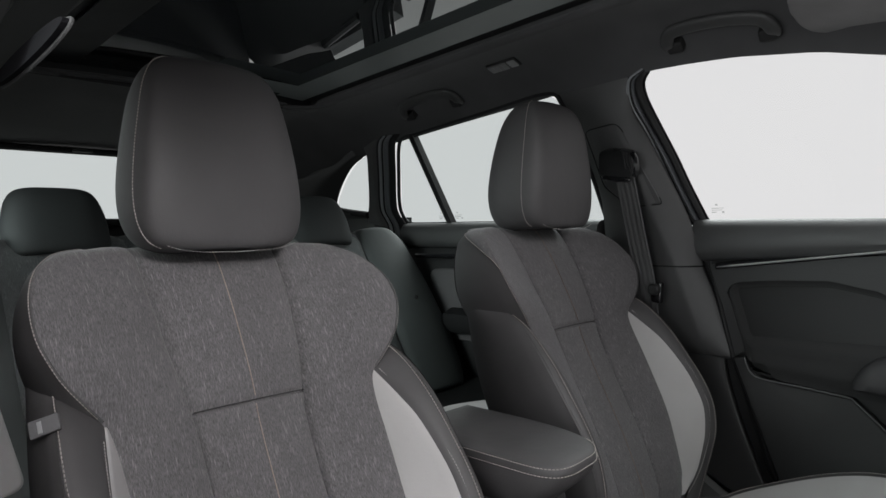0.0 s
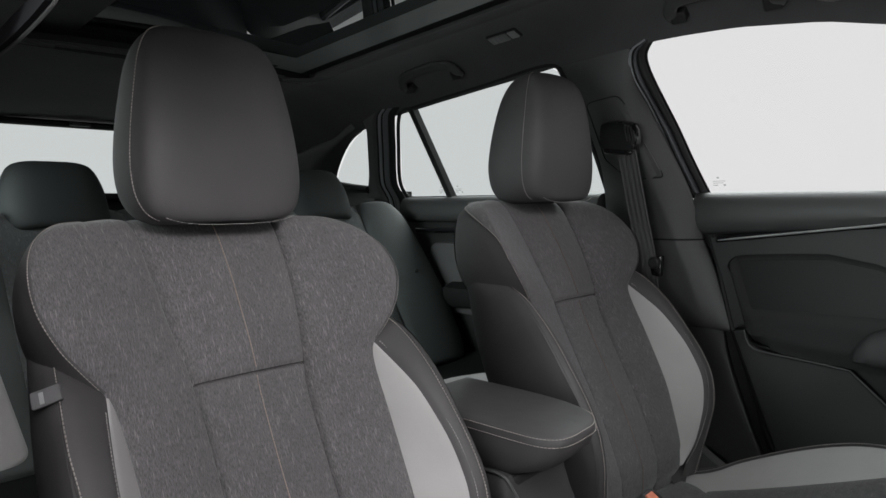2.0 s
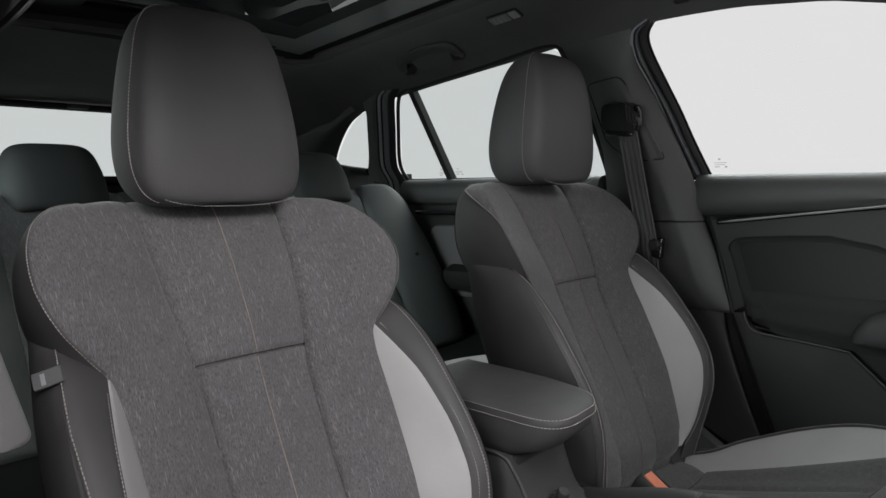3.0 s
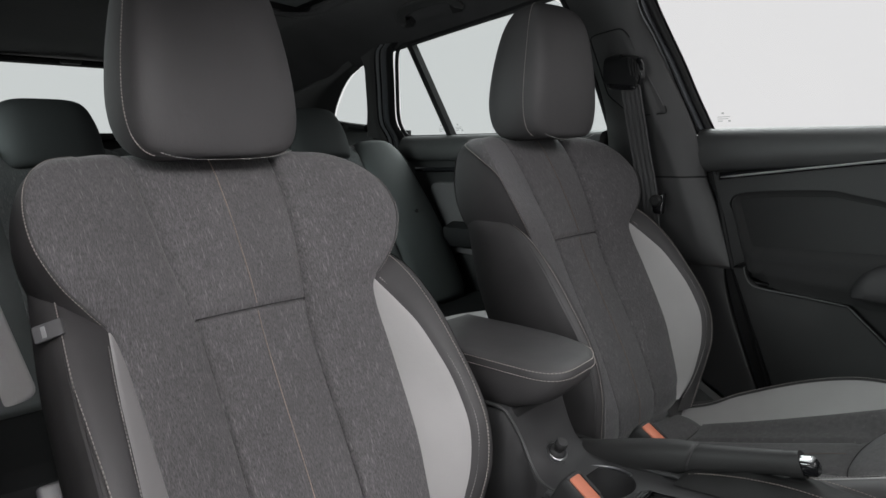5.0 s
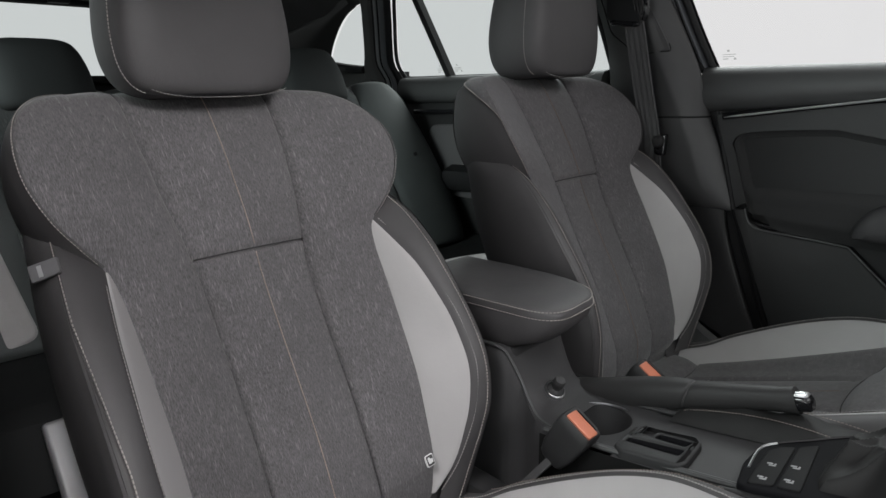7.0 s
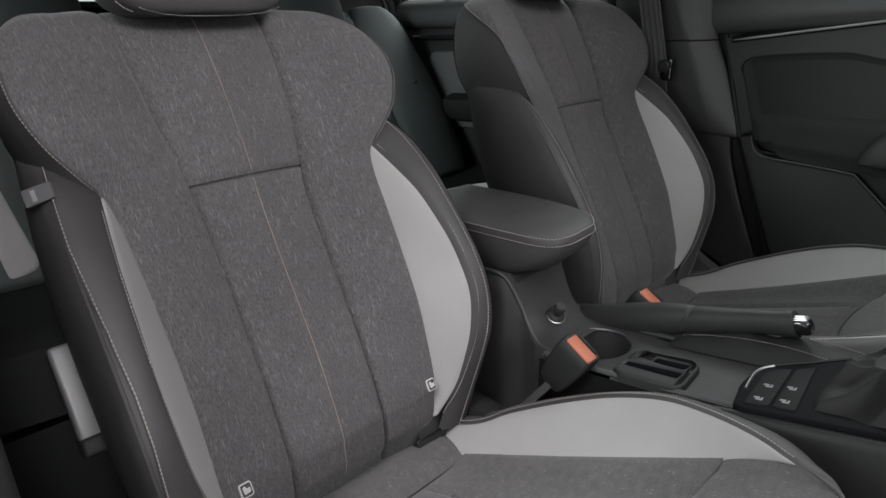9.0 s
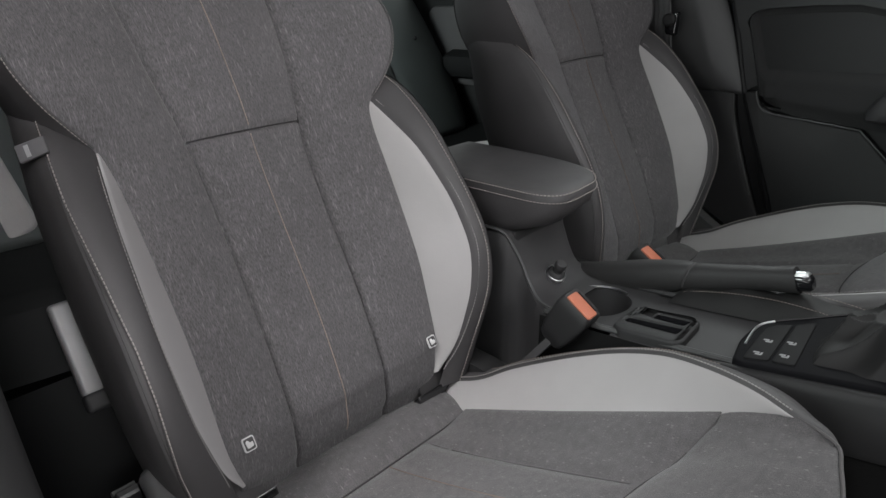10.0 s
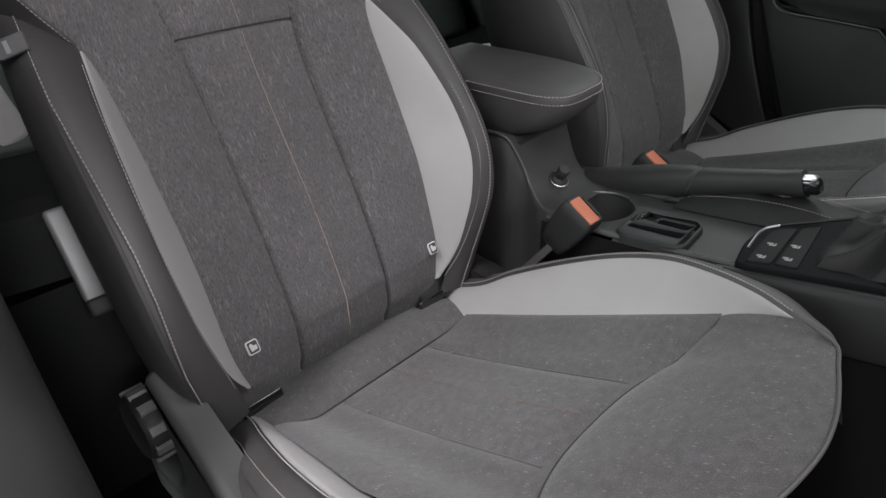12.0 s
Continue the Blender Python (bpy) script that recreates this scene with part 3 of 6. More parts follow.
def near_post(post):
    part("upper_trim", pillar_face([(x + .004, y + .022, z) for x, y, z in FRONT_REAR], REAR_FRONT, -1, .014), M_PILLAR, post)
    edge = keyed([(.69, .19, .82), (.69, .163, .70), (.69, .135, .6), (.69, .102, .5), (.69, .078, .42), (.69, .040, .334), (.69, -.01, .2), (.69, -.06, .05)], 40)
    part("lower_trim", sheet([[Vector((-x + .004, y + .20, z)), Vector((-x, y + .03, z)), Vector((-x - .002, y + .008, z)), Vector((-x - .008, y, z)), Vector((-x - .03, y - .006, z)), Vector((-x - .06, y - .010, z)), Vector((-x - .11, y - .012, z))] for x, y, z in edge]), M_PLASTIC, post, "dark grey lower trim")
    part("rebate", box((-.74, .22, .0), (-.704, .50, .80)), M_RUBBER, post)
    # Oval belt slot high on the pillar.
    ring = [(math.cos(k), math.sin(k)) for k in [2 * math.pi * m / 40 for m in range(40)]]
    spot = lambda u, v, h: Vector((-.605 + .35 * .018 * v + h, .232 + -.098 * u - .020 * v, .958 + .003 * u + .0165 * v))
    part("belt_slot", slab([Vector(p) for p in ring], spot, -.004, .001, .0004), M_SATINBLACK, post, "oval black belt slot")
    part("slot_rim", tube([spot(u, v, .003) for u, v in ring[26:] + ring[:8]], .0017, 6), M_PILLAR, post)
    part("slot_bridge", tube([spot(.8, .35, .004), spot(.3, .55, .007), spot(-.05, .1, .005)], .0032, 8), M_PILLAR, post)


def sides(g):
    far = g > 0
    if far:
        # Slanting post beside the windscreen.
        apost = thing("pillar_a", "dark slanting windscreen pillar", "pillar", kind="structure", at=(g * .62, -.7, .95))
        part("trim", tube([Vector((g * x, y, z)) for x, y, z in ((.585, -.32, 1.13), (.62, -.60, 1.02), (.66, -.90, .88), (.69, -1.15, .74))], .035, 10), M_PILLAR, apost)
        block("wall_left", (.735, -1.2, 0), (.775, 2.0, .80), M_PAINT, "dark painted outer body side of the car", "wall", .01)
    else:
        block("wall_right", (-.775, .30, 0), (-.735, 2.0, .80), M_PAINT, "dark painted outer body side of the car", "wall", .01)
    # Front-to-rear post between the doors, its lower half stepping down to the sill.
    post = thing("pillar_b", "dark grey trimmed pillar between the doors" + (" with the driver's belt" if far else " beside the open door"), "pillar", kind="structure", at=(g * .66, .30, 0))
    if far:
        far_post(post)
    else:
        near_post(post)
    # C post between rear door and quarter window, and the rear corner.
    cpost = thing("pillar_c", "dark trimmed pillar behind the rear door", "pillar", kind="structure", at=(g * .64, 1.2, 0))
    part("trim", pillar_face([(x - .004, y + .068, z) for x, y, z in REAR_REAR], QUARTER_FRONT, g, .026), M_PILLAR, cpost)
    # Seal, painted frame and weather strips between the rear door's glass and the post.
    edge = [(.690, 1.03, .42), (.695, 1.08, .60), (.702, 1.125, .76)] + REAR_REAR
    for name, a, b, proud, mat in (("door_seal", .0, .026, .010, M_RUBBER), ("frame_strip", .026, .046, .008, M_STRIP), ("weather_strip", .046, .054, .004, M_RUBBER), ("weather_strip", .054, .062, .008, M_LITSTRIP), ("weather_strip", .062, .074, .004, M_RUBBER)):
        line = keyed(edge, 60)
        part(name, sheet([[Vector((g * (x - .010 - .16 * mix(a, b, t) - proud * math.sin(math.pi * t) ** .6), y + mix(a, b, t), z)) for t in (0, .15, .35, .5, .65, .85, 1)] for x, y, z in line]), mat, cpost)
    dpost = thing("pillar_d", "black trimmed rear corner pillar round the quarter window", "pillar", kind="structure", at=(g * .62, 1.6, 0))
    arch = [(.668, 1.470, .894), (.653, 1.437, .930), (.638, 1.396, .964), (.622, 1.343, 1.001), (.610, 1.291, 1.028), (.602, 1.235, 1.046)]
    outer = [(.62, 1.98, .87), (.62, 1.90, .93), (.62, 1.80, .98), (.62, 1.60, 1.01), (.62, 1.42, 1.05), (.60, 1.27, 1.075)]
    part("filler", box((min(g * .716, g * .76), 1.18, .60), (max(g * .716, g * .76), 2.0, .852)), M_RUBBER, dpost)
    part("arch_trim", pillar_face(arch, outer, g, .022, 30, 12), M_SOFT, dpost)
    part("lower_trim", pillar_face([(.70, 1.25, .0), (.70, 1.25, .4), (.695, 1.29, .80), (.683, 1.305, .862)], [(.66, 1.98, .0), (.66, 1.98, .4), (.66, 1.98, .80), (.668, 1.47, .892)], g, .04, 12, 10), M_SOFT, dpost)
    part("sill_ledge", tube([Vector((g * x, y, z)) for x, y, z in ((.655, 1.28, .862), (.650, 1.36, .872), (.640, 1.47, .89))], .012, 8), M_RUBBER, dpost)
    # Panes.
    for name, mat, outline, label in (
        ("window_quarter", M_TINT, [QUARTER_FRONT[1], QUARTER_FRONT[2], QUARTER_FRONT[3], QUARTER_FRONT[4], *[tuple(q) for q in keyed([(.602, 1.225, 1.047), (.604, 1.245, 1.044), (.610, 1.291, 1.028), (.622, 1.343, 1.001), (.638, 1.396, .964), (.653, 1.437, .930), (.668, 1.470, .894)], 22)]], "small tinted quarter window with a rounded top"),
    ):
        bm = bmesh.new()
        mid = np.mean(np.array(outline), axis=0)
        bm.faces.new([bm.verts.new((g * (x + .012), y, z)) for x, y, z in [mid + 1.12 * (np.array(q) - mid) for q in outline]])
        w = tagged(part(name, bm, mat, None), label, "window", kind="structure")
        w.visible_shadow = False


both(sides)


# ---- doors ----
def on_side(g, x0):
    """Places an outline drawn along the car and upwards on a side wall; height counts towards the cabin."""
    return lambda u, v, h: Vector((g * (x0 - h), u, v))


def window_pane(parent, outline, g, mat, label=""):
    bm = bmesh.new()
    mid = np.mean(np.array(outline), axis=0)
    bm.faces.new([bm.verts.new((g * x, y, z)) for x, y, z in [mid + 1.03 * (np.array(q) - mid) for q in outline]])
    ob = part("pane", bm, mat, parent, label)
    ob.visible_shadow = False
    return ob


def etched_mark(parent, y, z, g, s=1.0):
    """Maker's mark in the corner of a pane: plain bars."""
    def at(u, v):
        zz = z + v
        return Vector((g * (.70 - (zz - .82) * .43 - .0015), y - u, zz))
    for u, v, w, h in ((0, .028, .008, .006), (-.014, .019, .040, .0022), (-.014, .013, .034, .0022), (-.014, .006, .016, .003), (.018, .004, .008, .006)):
        bm = bmesh.new()
        bm.faces.new([bm.verts.new(at(u * s + a * w * s, v * s + b * h * s)) for a, b in ((0, 0), (1, 0), (1, 1), (0, 1))])
        m = part("mark", bm, M_ETCH, parent)
        m.visible_shadow = False


door = thing("door_1", "closed front door with dark soft-touch panel and chrome strip", "car door", kind="structure", at=(.70, -.2, 0))
outline = [(.166, .796), (.150, .70), (.118, .60), (.095, .52), (.060, .41), (.012, .29), (-.03, .15), (-.08, .02), (-.95, .02), (-1.0, .60), (-1.0, .765)]
part("panel", slab([Vector(p) for p in outline], on_side(1, .72), -.03, .035, .006), M_PLASTIC, door, "black plastic door panel")
pad = [(.705, .815), (.690, .8155), (.672, .811), (.660, .799), (.653, .780), (.651, .760), (.655, .742), (.664, .730), (.678, .724), (.705, .722)]
part("top_pad", loft([[Vector((x + (.010 if k == 0 else 0), y, z + .022 * (y - .165) * (1 if z > .79 else -1.8 if z < .75 else 0))) for x, z in pad] for k, y in enumerate(np.linspace(.186, -1.0, 30))]), M_SOFT, door, "soft grey upper roll")
part("corner_seal", tube([Vector(p) for p in ((.700, .160, .795), (.704, .178, .803), (.703, .196, .811), (.700, .206, .824))], .0085, 8), M_RUBBER, door)
part("chrome_strip", loft([[Vector((.660 + .005 * math.cos(a), y, .7125 + (.126 - y) * .112 + .0023 * math.sin(a) * min(1, (.135 - y) / .03))) for a in [2 * math.pi * k / 8 for k in range(8)]] for y in np.linspace(.128, -1.0, 40)]), M_ALU, door, "bright chrome strip")
part("strip_recess", loft([[Vector((.676 + .010 * math.cos(a), y, .7135 + (.126 - y) * .112 + .008 * math.sin(a))) for a in [2 * math.pi * k / 8 for k in range(8)]] for y in np.linspace(.135, -1.0, 30)]), M_GLOSS, door)
# Middle of the door: a border with a rounded opening, and a cloth bowl that flows out into the armrest.
BOWL_TOP = ((-.75, .620), (-.24, .640), (-.161, .671), (-.130, .677), (-.084, .687), (-.018, .686), (.054, .682), (.080, .6795), (.094, .676), (.103, .670), (.108, .663), (.1105, .654))
REST_FOOT = ((-.75, .440), (-.123, .468), (-.043, .476), (.036, .483), (.054, .488), (.064, .500), (.0705, .515))


def read(line, v):
    return float(np.interp(v, [q[0] for q in line], [q[1] for q in line]))


def bowl_edge(z):
    return float(np.interp(z, (.500, .541, .665), (.069, .076, .1105)))


def ease(v):
    v = min(1.0, max(0.0, v))
    return v * v * (3 - 2 * v)


def bowl_depth(y, z):
    """Across the car: the recess under the border, then the shelf of the armrest and its round front."""
    top, foot, shelf = read(BOWL_TOP, y), read(REST_FOOT, y), .541
    reach = bowl_edge(z) - y
    out = .674 - (.016 + .024 * min(1.0, max(0.0, reach) / .30))
    if z > shelf:
        x = .672 + .018 * ease(reach / .022) * ease((top - z) / .018)
        x = mix(x, out + .006, ease((shelf + .034 - z) / .034))
    else:
        down = (shelf - z) / (shelf - foot)
        x = mix(out + .006 - .008 * math.sin(math.pi * ease(down)), .657, ease((down - .5) / .5))
    return mix(.672, x, ease(reach / .020))


def bowl_sheet():
    rows = []
    for u in np.linspace(0, 1, 56):
        row = []
        for v in np.linspace(0, 1, 44):
            y = mix(.1105, -.75, u ** 1.8)
            z = mix(read(BOWL_TOP, y), read(REST_FOOT, y), v)
            y = mix(bowl_edge(z), -.75, u ** 1.8)
            row.append(Vector((bowl_depth(y, z), y, z)))
        rows.append(row)
    return sheet(rows)


def border():
    """Flat border with the bowl's opening cut out and a small rolled lip."""
    bm = bmesh.new()
    outer = [(.148, .716), (.122, .628), (.106, .560), (.097, .523), (.078, .534), (.0745, .531), (.067, .505), (.05, .489), (-.90, .44), (-.90, .79)]
    hole = [(y + .0015, z + .0012) for y, z in BOWL_TOP] + [(bowl_edge(z) + .0012, z) for z in (.64, .60, .57, .545)]
    hole += [(.072, .520), (.062, .496), (.03, .490), (-.75, .46)]
    edges, lips = [], []
    for loop in (outer, hole):
        vs = [bm.verts.new((.6715, y, z)) for y, z in loop]
        edges += [bm.edges.new((vs[k - 1], vs[k])) for k in range(len(vs))]
        back = [bm.verts.new((.690, y, z)) for y, z in loop]
        lips += [(vs[k - 1], vs[k], back[k], back[k - 1]) for k in range(len(vs))]
    bmesh.ops.triangle_fill(bm, edges=edges, use_beauty=True)
    for f in lips:
        bm.faces.new(f)
    return bm


part("middle_panel", border(), M_DOORTRIM, door, "dark middle panel")
part("armrest", bowl_sheet(), M_DOORCLOTH, door, "dark cloth door bowl and armrest")
grip = []
for y, z0, z1, out in [tuple(q) for q in keyed([(-.134, .497, .503, .0), (-.138, .497, .515, .7), (-.146, .496, .530, .9), (-.160, .496, .546, 1), (-.175, .495, .5545, 1), (-.20, .495, .559, 1), (-.32, .49, .565, 1), (-.55, .49, .57, 1)], 40)]:
    grip.append([Vector((.625 - .040 * out * a, y, z0 + (z1 - z0) * b)) for a, b in ((-.4, 0), (.8, 0), (.96, .1), (1, .3), (1, .62), (.93, .82), (.7, .97), (.4, 1.0), (-.4, 1.0))])
part("pull_handle", loft(grip), M_CONSOLE, door, "dark grey pull handle")
lower = [(.100, .518), (.074, .524), (.062, .496), (.036, .482), (-.123, .466), (-.19, .40), (-.32, .28), (-.6, .22), (-.6, .05), (-.07, .05), (.015, .29)]
part("lower_panel", slab([Vector(p) for p in lower], on_side(1, .69), 0, .030, .006), M_PLASTIC, door, "black lower panel")
# A paler tube draws the lit line along the pocket's edge.
part("pocket_edge", tube([Vector((.657, y, z)) for y, z in keyed([(.072, .524), (.068, .508), (.058, .491), (.036, .483), (-.043, .476), (-.123, .468)], 30) + [(-.19, .404), (-.33, .282)]], .0016, 6), M_PILLAR, door)
front_outline = [(.712, .150, .785), *OPEN[:-1], (.564, .235, 1.137), (.566, .054, 1.134), (.573, -.092, 1.116), (.583, -.192, 1.092), (.592, -.35, 1.075), (.60, -.6, 1.05), (.66, -.95, .82), (.712, -.95, .780)]
window_pane(door, [(x + .014, y, z + (.012 if z > 1.04 else 0)) for x, y, z in front_outline], 1, M_PANE, "clear side glass")
part("upper_seal", tube([Vector((x - .001, y, z + .006)) for x, y, z in keyed([(.566, .242, 1.134), (.565, .214, 1.136), (.565, .13, 1.1375), (.566, .054, 1.135), (.573, -.092, 1.117), (.583, -.192, 1.093), (.592, -.35, 1.076), (.60, -.6, 1.05)], 60)], .004, 6), M_LINER, door)
etched_mark(door, .142, .826, 1, .68)


def rear_door(g):
    d = thing("door_2" if g > 0 else "door_3", "closed rear door with dark panel and divided window", "car door", kind="structure", at=(g * .70, .8, 0))
    outline = [(.43, .815), (1.135, .83), (1.12, .74), (1.06, .58), (.98, .38), (.92, .05), (.46, .02)]
    part("panel", slab([Vector(p) for p in outline], on_side(g, .72), -.03, .035, .006), M_PLASTIC, d)
    pad = [(.705, .822), (.690, .8225), (.672, .818), (.662, .807), (.656, .790), (.655, .772), (.660, .757), (.672, .748), (.705, .745)]
    part("top_pad", loft([[Vector((g * x, y, z + .008 * (y - .42) / .7)) for x, z in pad] for y in np.linspace(.42, 1.128, 16)]), M_SOFT, d, "soft grey upper roll")
    part("trim_strip", box((min(g * .665, g * .70), .44, .722), (max(g * .665, g * .70), 1.07, .735), .003), M_GLOSS, d, "gloss black strip")
    part("insert", slab(rounded([Vector(p) for p in [(.46, .69), (1.0, .69), (1.02, .66), (.94, .48), (.46, .46)]], .02), on_side(g, .69), -.002, .018, .006), M_HIDE, d, "black padded insert")
    part("armrest", loft([[Vector((g * (.69 - dx), y, z)) for dx, z in ((-.01, .50), (.05, .505), (.065, .53), (.06, .56), (.02, .575), (-.01, .575))] for y in np.linspace(.46, .92, 10)]), M_BUTTON, d)
    divider = ((.585, .991, 1.09), (.696, .940, .825))
    o1 = [REAR_FRONT[0], REAR_FRONT[1], REAR_FRONT[2], REAR_FRONT[3], REAR_FRONT[4], (.568, .51, 1.127), (.574, .694, 1.114), (.584, .985, 1.089), (.697, .945, .826)]
    o2 = [(.697, .942, .826), (.586, .985, 1.088), REAR_REAR[5], REAR_REAR[4], REAR_REAR[3], REAR_REAR[2], REAR_REAR[1], REAR_REAR[0]]
    window_pane(d, [(x + .014, y, z) for x, y, z in o1], g, M_TINT, "green tinted glass")
    window_pane(d, [(x + .014, y, z) for x, y, z in o2], g, M_TINT, "green tinted glass")
    part("divider_bar", loft([[Vector((g * (x + dx), y + dy, z)) for dx, dy in ((-.008, -.010), (-.012, 0), (-.008, .010), (.016, .010), (.016, -.010))] for x, y, z in divider]), M_RUBBER, d, "black window divider bar")
    seal = [(.700, .416, .83), REAR_FRONT[2], REAR_FRONT[4], (.566, .50, 1.128), (.574, .694, 1.113), (.584, .973, 1.090), (.586, 1.015, 1.088), (.594, 1.052, 1.068), (.63, 1.096, .985), (.673, 1.140, .885), (.692, 1.130, .838), (.700, 1.112, .829), (.701, .95, .826), (.701, .70, .822), (.701, .45, .818)]
    part("window_seal", tube([Vector((g * (x - .002), y, z)) for x, y, z in keyed(seal, 80)], .006, 6), M_RUBBER, d)
    for y in (.972, .905):
        etched_mark(d, y, .836, g, .7)


both(rear_door)

# Rear window.
rear = thing("window_rear", "wide tinted rear window above the tailgate", "window", kind="structure", at=(0, 1.97, .9))
bm = bmesh.new()
bm.faces.new([bm.verts.new(p) for p in ((-.58, 2.0, .862), (.58, 2.0, .862), (.52, 1.93, 1.088), (-.52, 1.93, 1.088))])
glass_back = part("pane", bm, M_TINT, rear, "green tinted glass")
glass_back.visible_shadow = False
part("frame", tube([(-.58, 1.99, .862), (-.57, 1.99, .868), (-.52, 1.925, 1.080), (-.50, 1.92, 1.088), (.50, 1.92, 1.088), (.52, 1.925, 1.080), (.57, 1.99, .868), (.58, 1.99, .862)], .012, 8), M_RUBBER, rear)
part("shelf_edge", box((-.58, 1.90, .845), (.58, 1.99, .868), .008), M_PLASTIC, rear)
part("latch_cover", slab(rounded([Vector(p) for p in ((-.03, -.01), (.03, -.01), (.03, .01), (-.03, .01))], .006), lambda u, v, h: Vector((-.02 + u, 1.90 + v, 1.092 - h)), 0, .010, .003), M_SOFT, rear)
for g in (1, -1):
    part("side_fill", sheet([[(g * .52, 1.93, 1.09), (g * .70, 1.98, 1.0)], [(g * .58, 2.0, .86), (g * .70, 1.98, .86)]]), M_SOFT, rear)


# ---- rear seats ----
def rear_seat():
    seat = thing("rear_bench", "dark cloth rear bench with pale side inserts", "rear seat", at=(0, .85, 0))
    lean = radians(30)
    u = Vector((0, math.sin(lean), math.cos(lean)))
    o = Vector((0, -math.cos(lean), math.sin(lean)))
    foot = Vector((0, .855, .33))

    def R(x, s, n):
        return foot + Vector((x, 0, 0)) + u * s + o * n

    for x0, x1 in ((-.46, -.20), (-.20, .20), (.20, .46)):
        rows, uvs = [], []
        for i in range(21):
            s = -.04 + .60 * i / 20
            row, uv = [], []
            for j in range(17):
                v = j / 16
                x = mix(x0, x1, v)
                dip = max(0, 1 - min(v, 1 - v) / .12) ** 2
                n = .02 + .012 * math.sin(math.pi * v) ** .5 - .014 * dip + .02 * (abs(v - .5) * 2) ** 3 - (.05 * max(0, (s - .50) / .06) ** 2)
                row.append(R(x, s, n))
                uv.append((x, s))
            rows.append(row)
            uvs.append(uv)
        part("backrest_panel", sheet(rows, uvs), M_REAR, seat)
    part("backrest_shell", loft([[R(x, s, n) for s, n in ((-.05, -.08), (-.05, .01), (.53, .005), (.56, -.02), (.55, -.08))] for x in (-.62, -.2, .2, .60)]), M_PLASTIC, seat)
    for g in (1, -1):
        # Broad outer wing beside the door, piped along its outer edge.
        rim = [(.012, .600), (.03, .628), (.09, .646), (.21, .653), (.30, .648), (.38, .638), (.46, .622), (.50, .606), (.53, .578), (.542, .545)]
        rows, uvs, pipe = [], [], []
        for i, (s, xr) in enumerate([tuple(q) for q in keyed(rim, 40)]):
            row, uv = [], []
            drop = .030 * max(0, 1 - i / 4) ** 2 + .035 * max(0, 1 - (39 - i) / 5) ** 2
            for k, (v, n) in enumerate(((0, .028), (.05, .040), (.15, .048), (.35, .054), (.6, .056), (.8, .053), (.92, .046), (1.0, .034), (1.02, .010), (1.02, -.08))):
                x = mix(.45, xr, v)
                row.append(R(g * x, s, n - drop))
                uv.append((x, s))
            pipe.append(R(g * (xr + .001), s, .036 - drop))
            rows.append(row)
            uvs.append(uv)
        part("side_bolster", sheet(rows, uvs), M_WING, seat, "dark padded side wing")
        part("piping", tube(pipe, .0022, 6), M_RUBBER, seat)
        part("bolster_knob", lathe([(.006, 0), (.006, .004), (.003, .007)], R(g * .555, .295, .055), o, 10), M_PLASTIC, seat)
    for x in (-.33, 0.0, .33):
        w = .105 if x else .10
        top = .0 if x else -.05
        head_loops = []
        for s, wf, nf, nb in [tuple(q) for q in keyed([(.50, .06, .03, -.02), (.495, .085, .045, -.03), (.51, .098, .055, -.036), (.56, .100, .064, -.04), (.60, .095, .066, -.036), (.635, .085, .06, -.026), (.652, .066, .044, -.008), (.655, .03, .03, .008)], 26)]:
            head_loops.append([R(x + math.copysign(abs(math.cos(a)) ** .55, math.cos(a)) * wf, s - .008 + top, (nf + nb) / 2 + math.copysign(abs(math.sin(a)) ** .75, math.sin(a)) * (nf - nb) / 2) for a in [2 * math.pi * k / 28 for k in range(28)]])
        if x:
            h = part("headrest", loft(head_loops), M_REARDIM, seat, "dark rear headrest, dimmed in its colour")
        # The middle headrest is pushed down behind the front seats.
    rows, uvs = [], []
    for i in range(17):
        f = i / 16
        row, uv = [], []
        for j in range(33):
            x = -.70 + 1.40 * j / 32
            y = .86 - .50 * f
            z = .350 + .082 * f - .09 * max(0, (f - .9) / .1) ** 2 + .02 * (abs(x) / .70) ** 4 - .012 * math.exp(-((abs(x) - .2) / .02) ** 2)
            row.append(Vector((x, y, z)))
            uv.append((x, y))
        rows.append(row)
        uvs.append(uv)
    part("cushion", sheet(rows, uvs), M_BENCHSHADE, seat)
    part("cushion_front", sheet([[Vector((x, .36 + .02 * t, .345 - .34 * t)) for x in (-.70, 0, .70)] for t in (0, .5, 1)]), M_BENCHSHADE, seat)
    part("cushion_stitching", stitches([Vector((x, .395, .396)) for x in np.linspace(-.62, .62, 40)], (0, -.3, 1)), M_THREAD_DIM, seat)
    for g in (1, -1):
        part("cushion_insert", slab(rounded([Vector(p) for p in ((.17, -.20), (.37, -.20), (.345, -.09), (.275, -.022), (.19, -.022))], .015), lambda a, b, h: Vector((g * a, .60 + b, .398 - .16 * b + h)), 0, .014, .008, dome=.008), M_PALE, seat, "pale grey leather insert")
        if g < 0:
            part("backrest_insert", slab(rounded([Vector(p) for p in ((.47, .04), (.53, .02), (.545, .29), (.50, .27))], .02), lambda a, b, h: R(g * a, b, h), .03, .055, .008), M_PALE, seat, "pale grey leather insert")
    return seat


rear_seat()


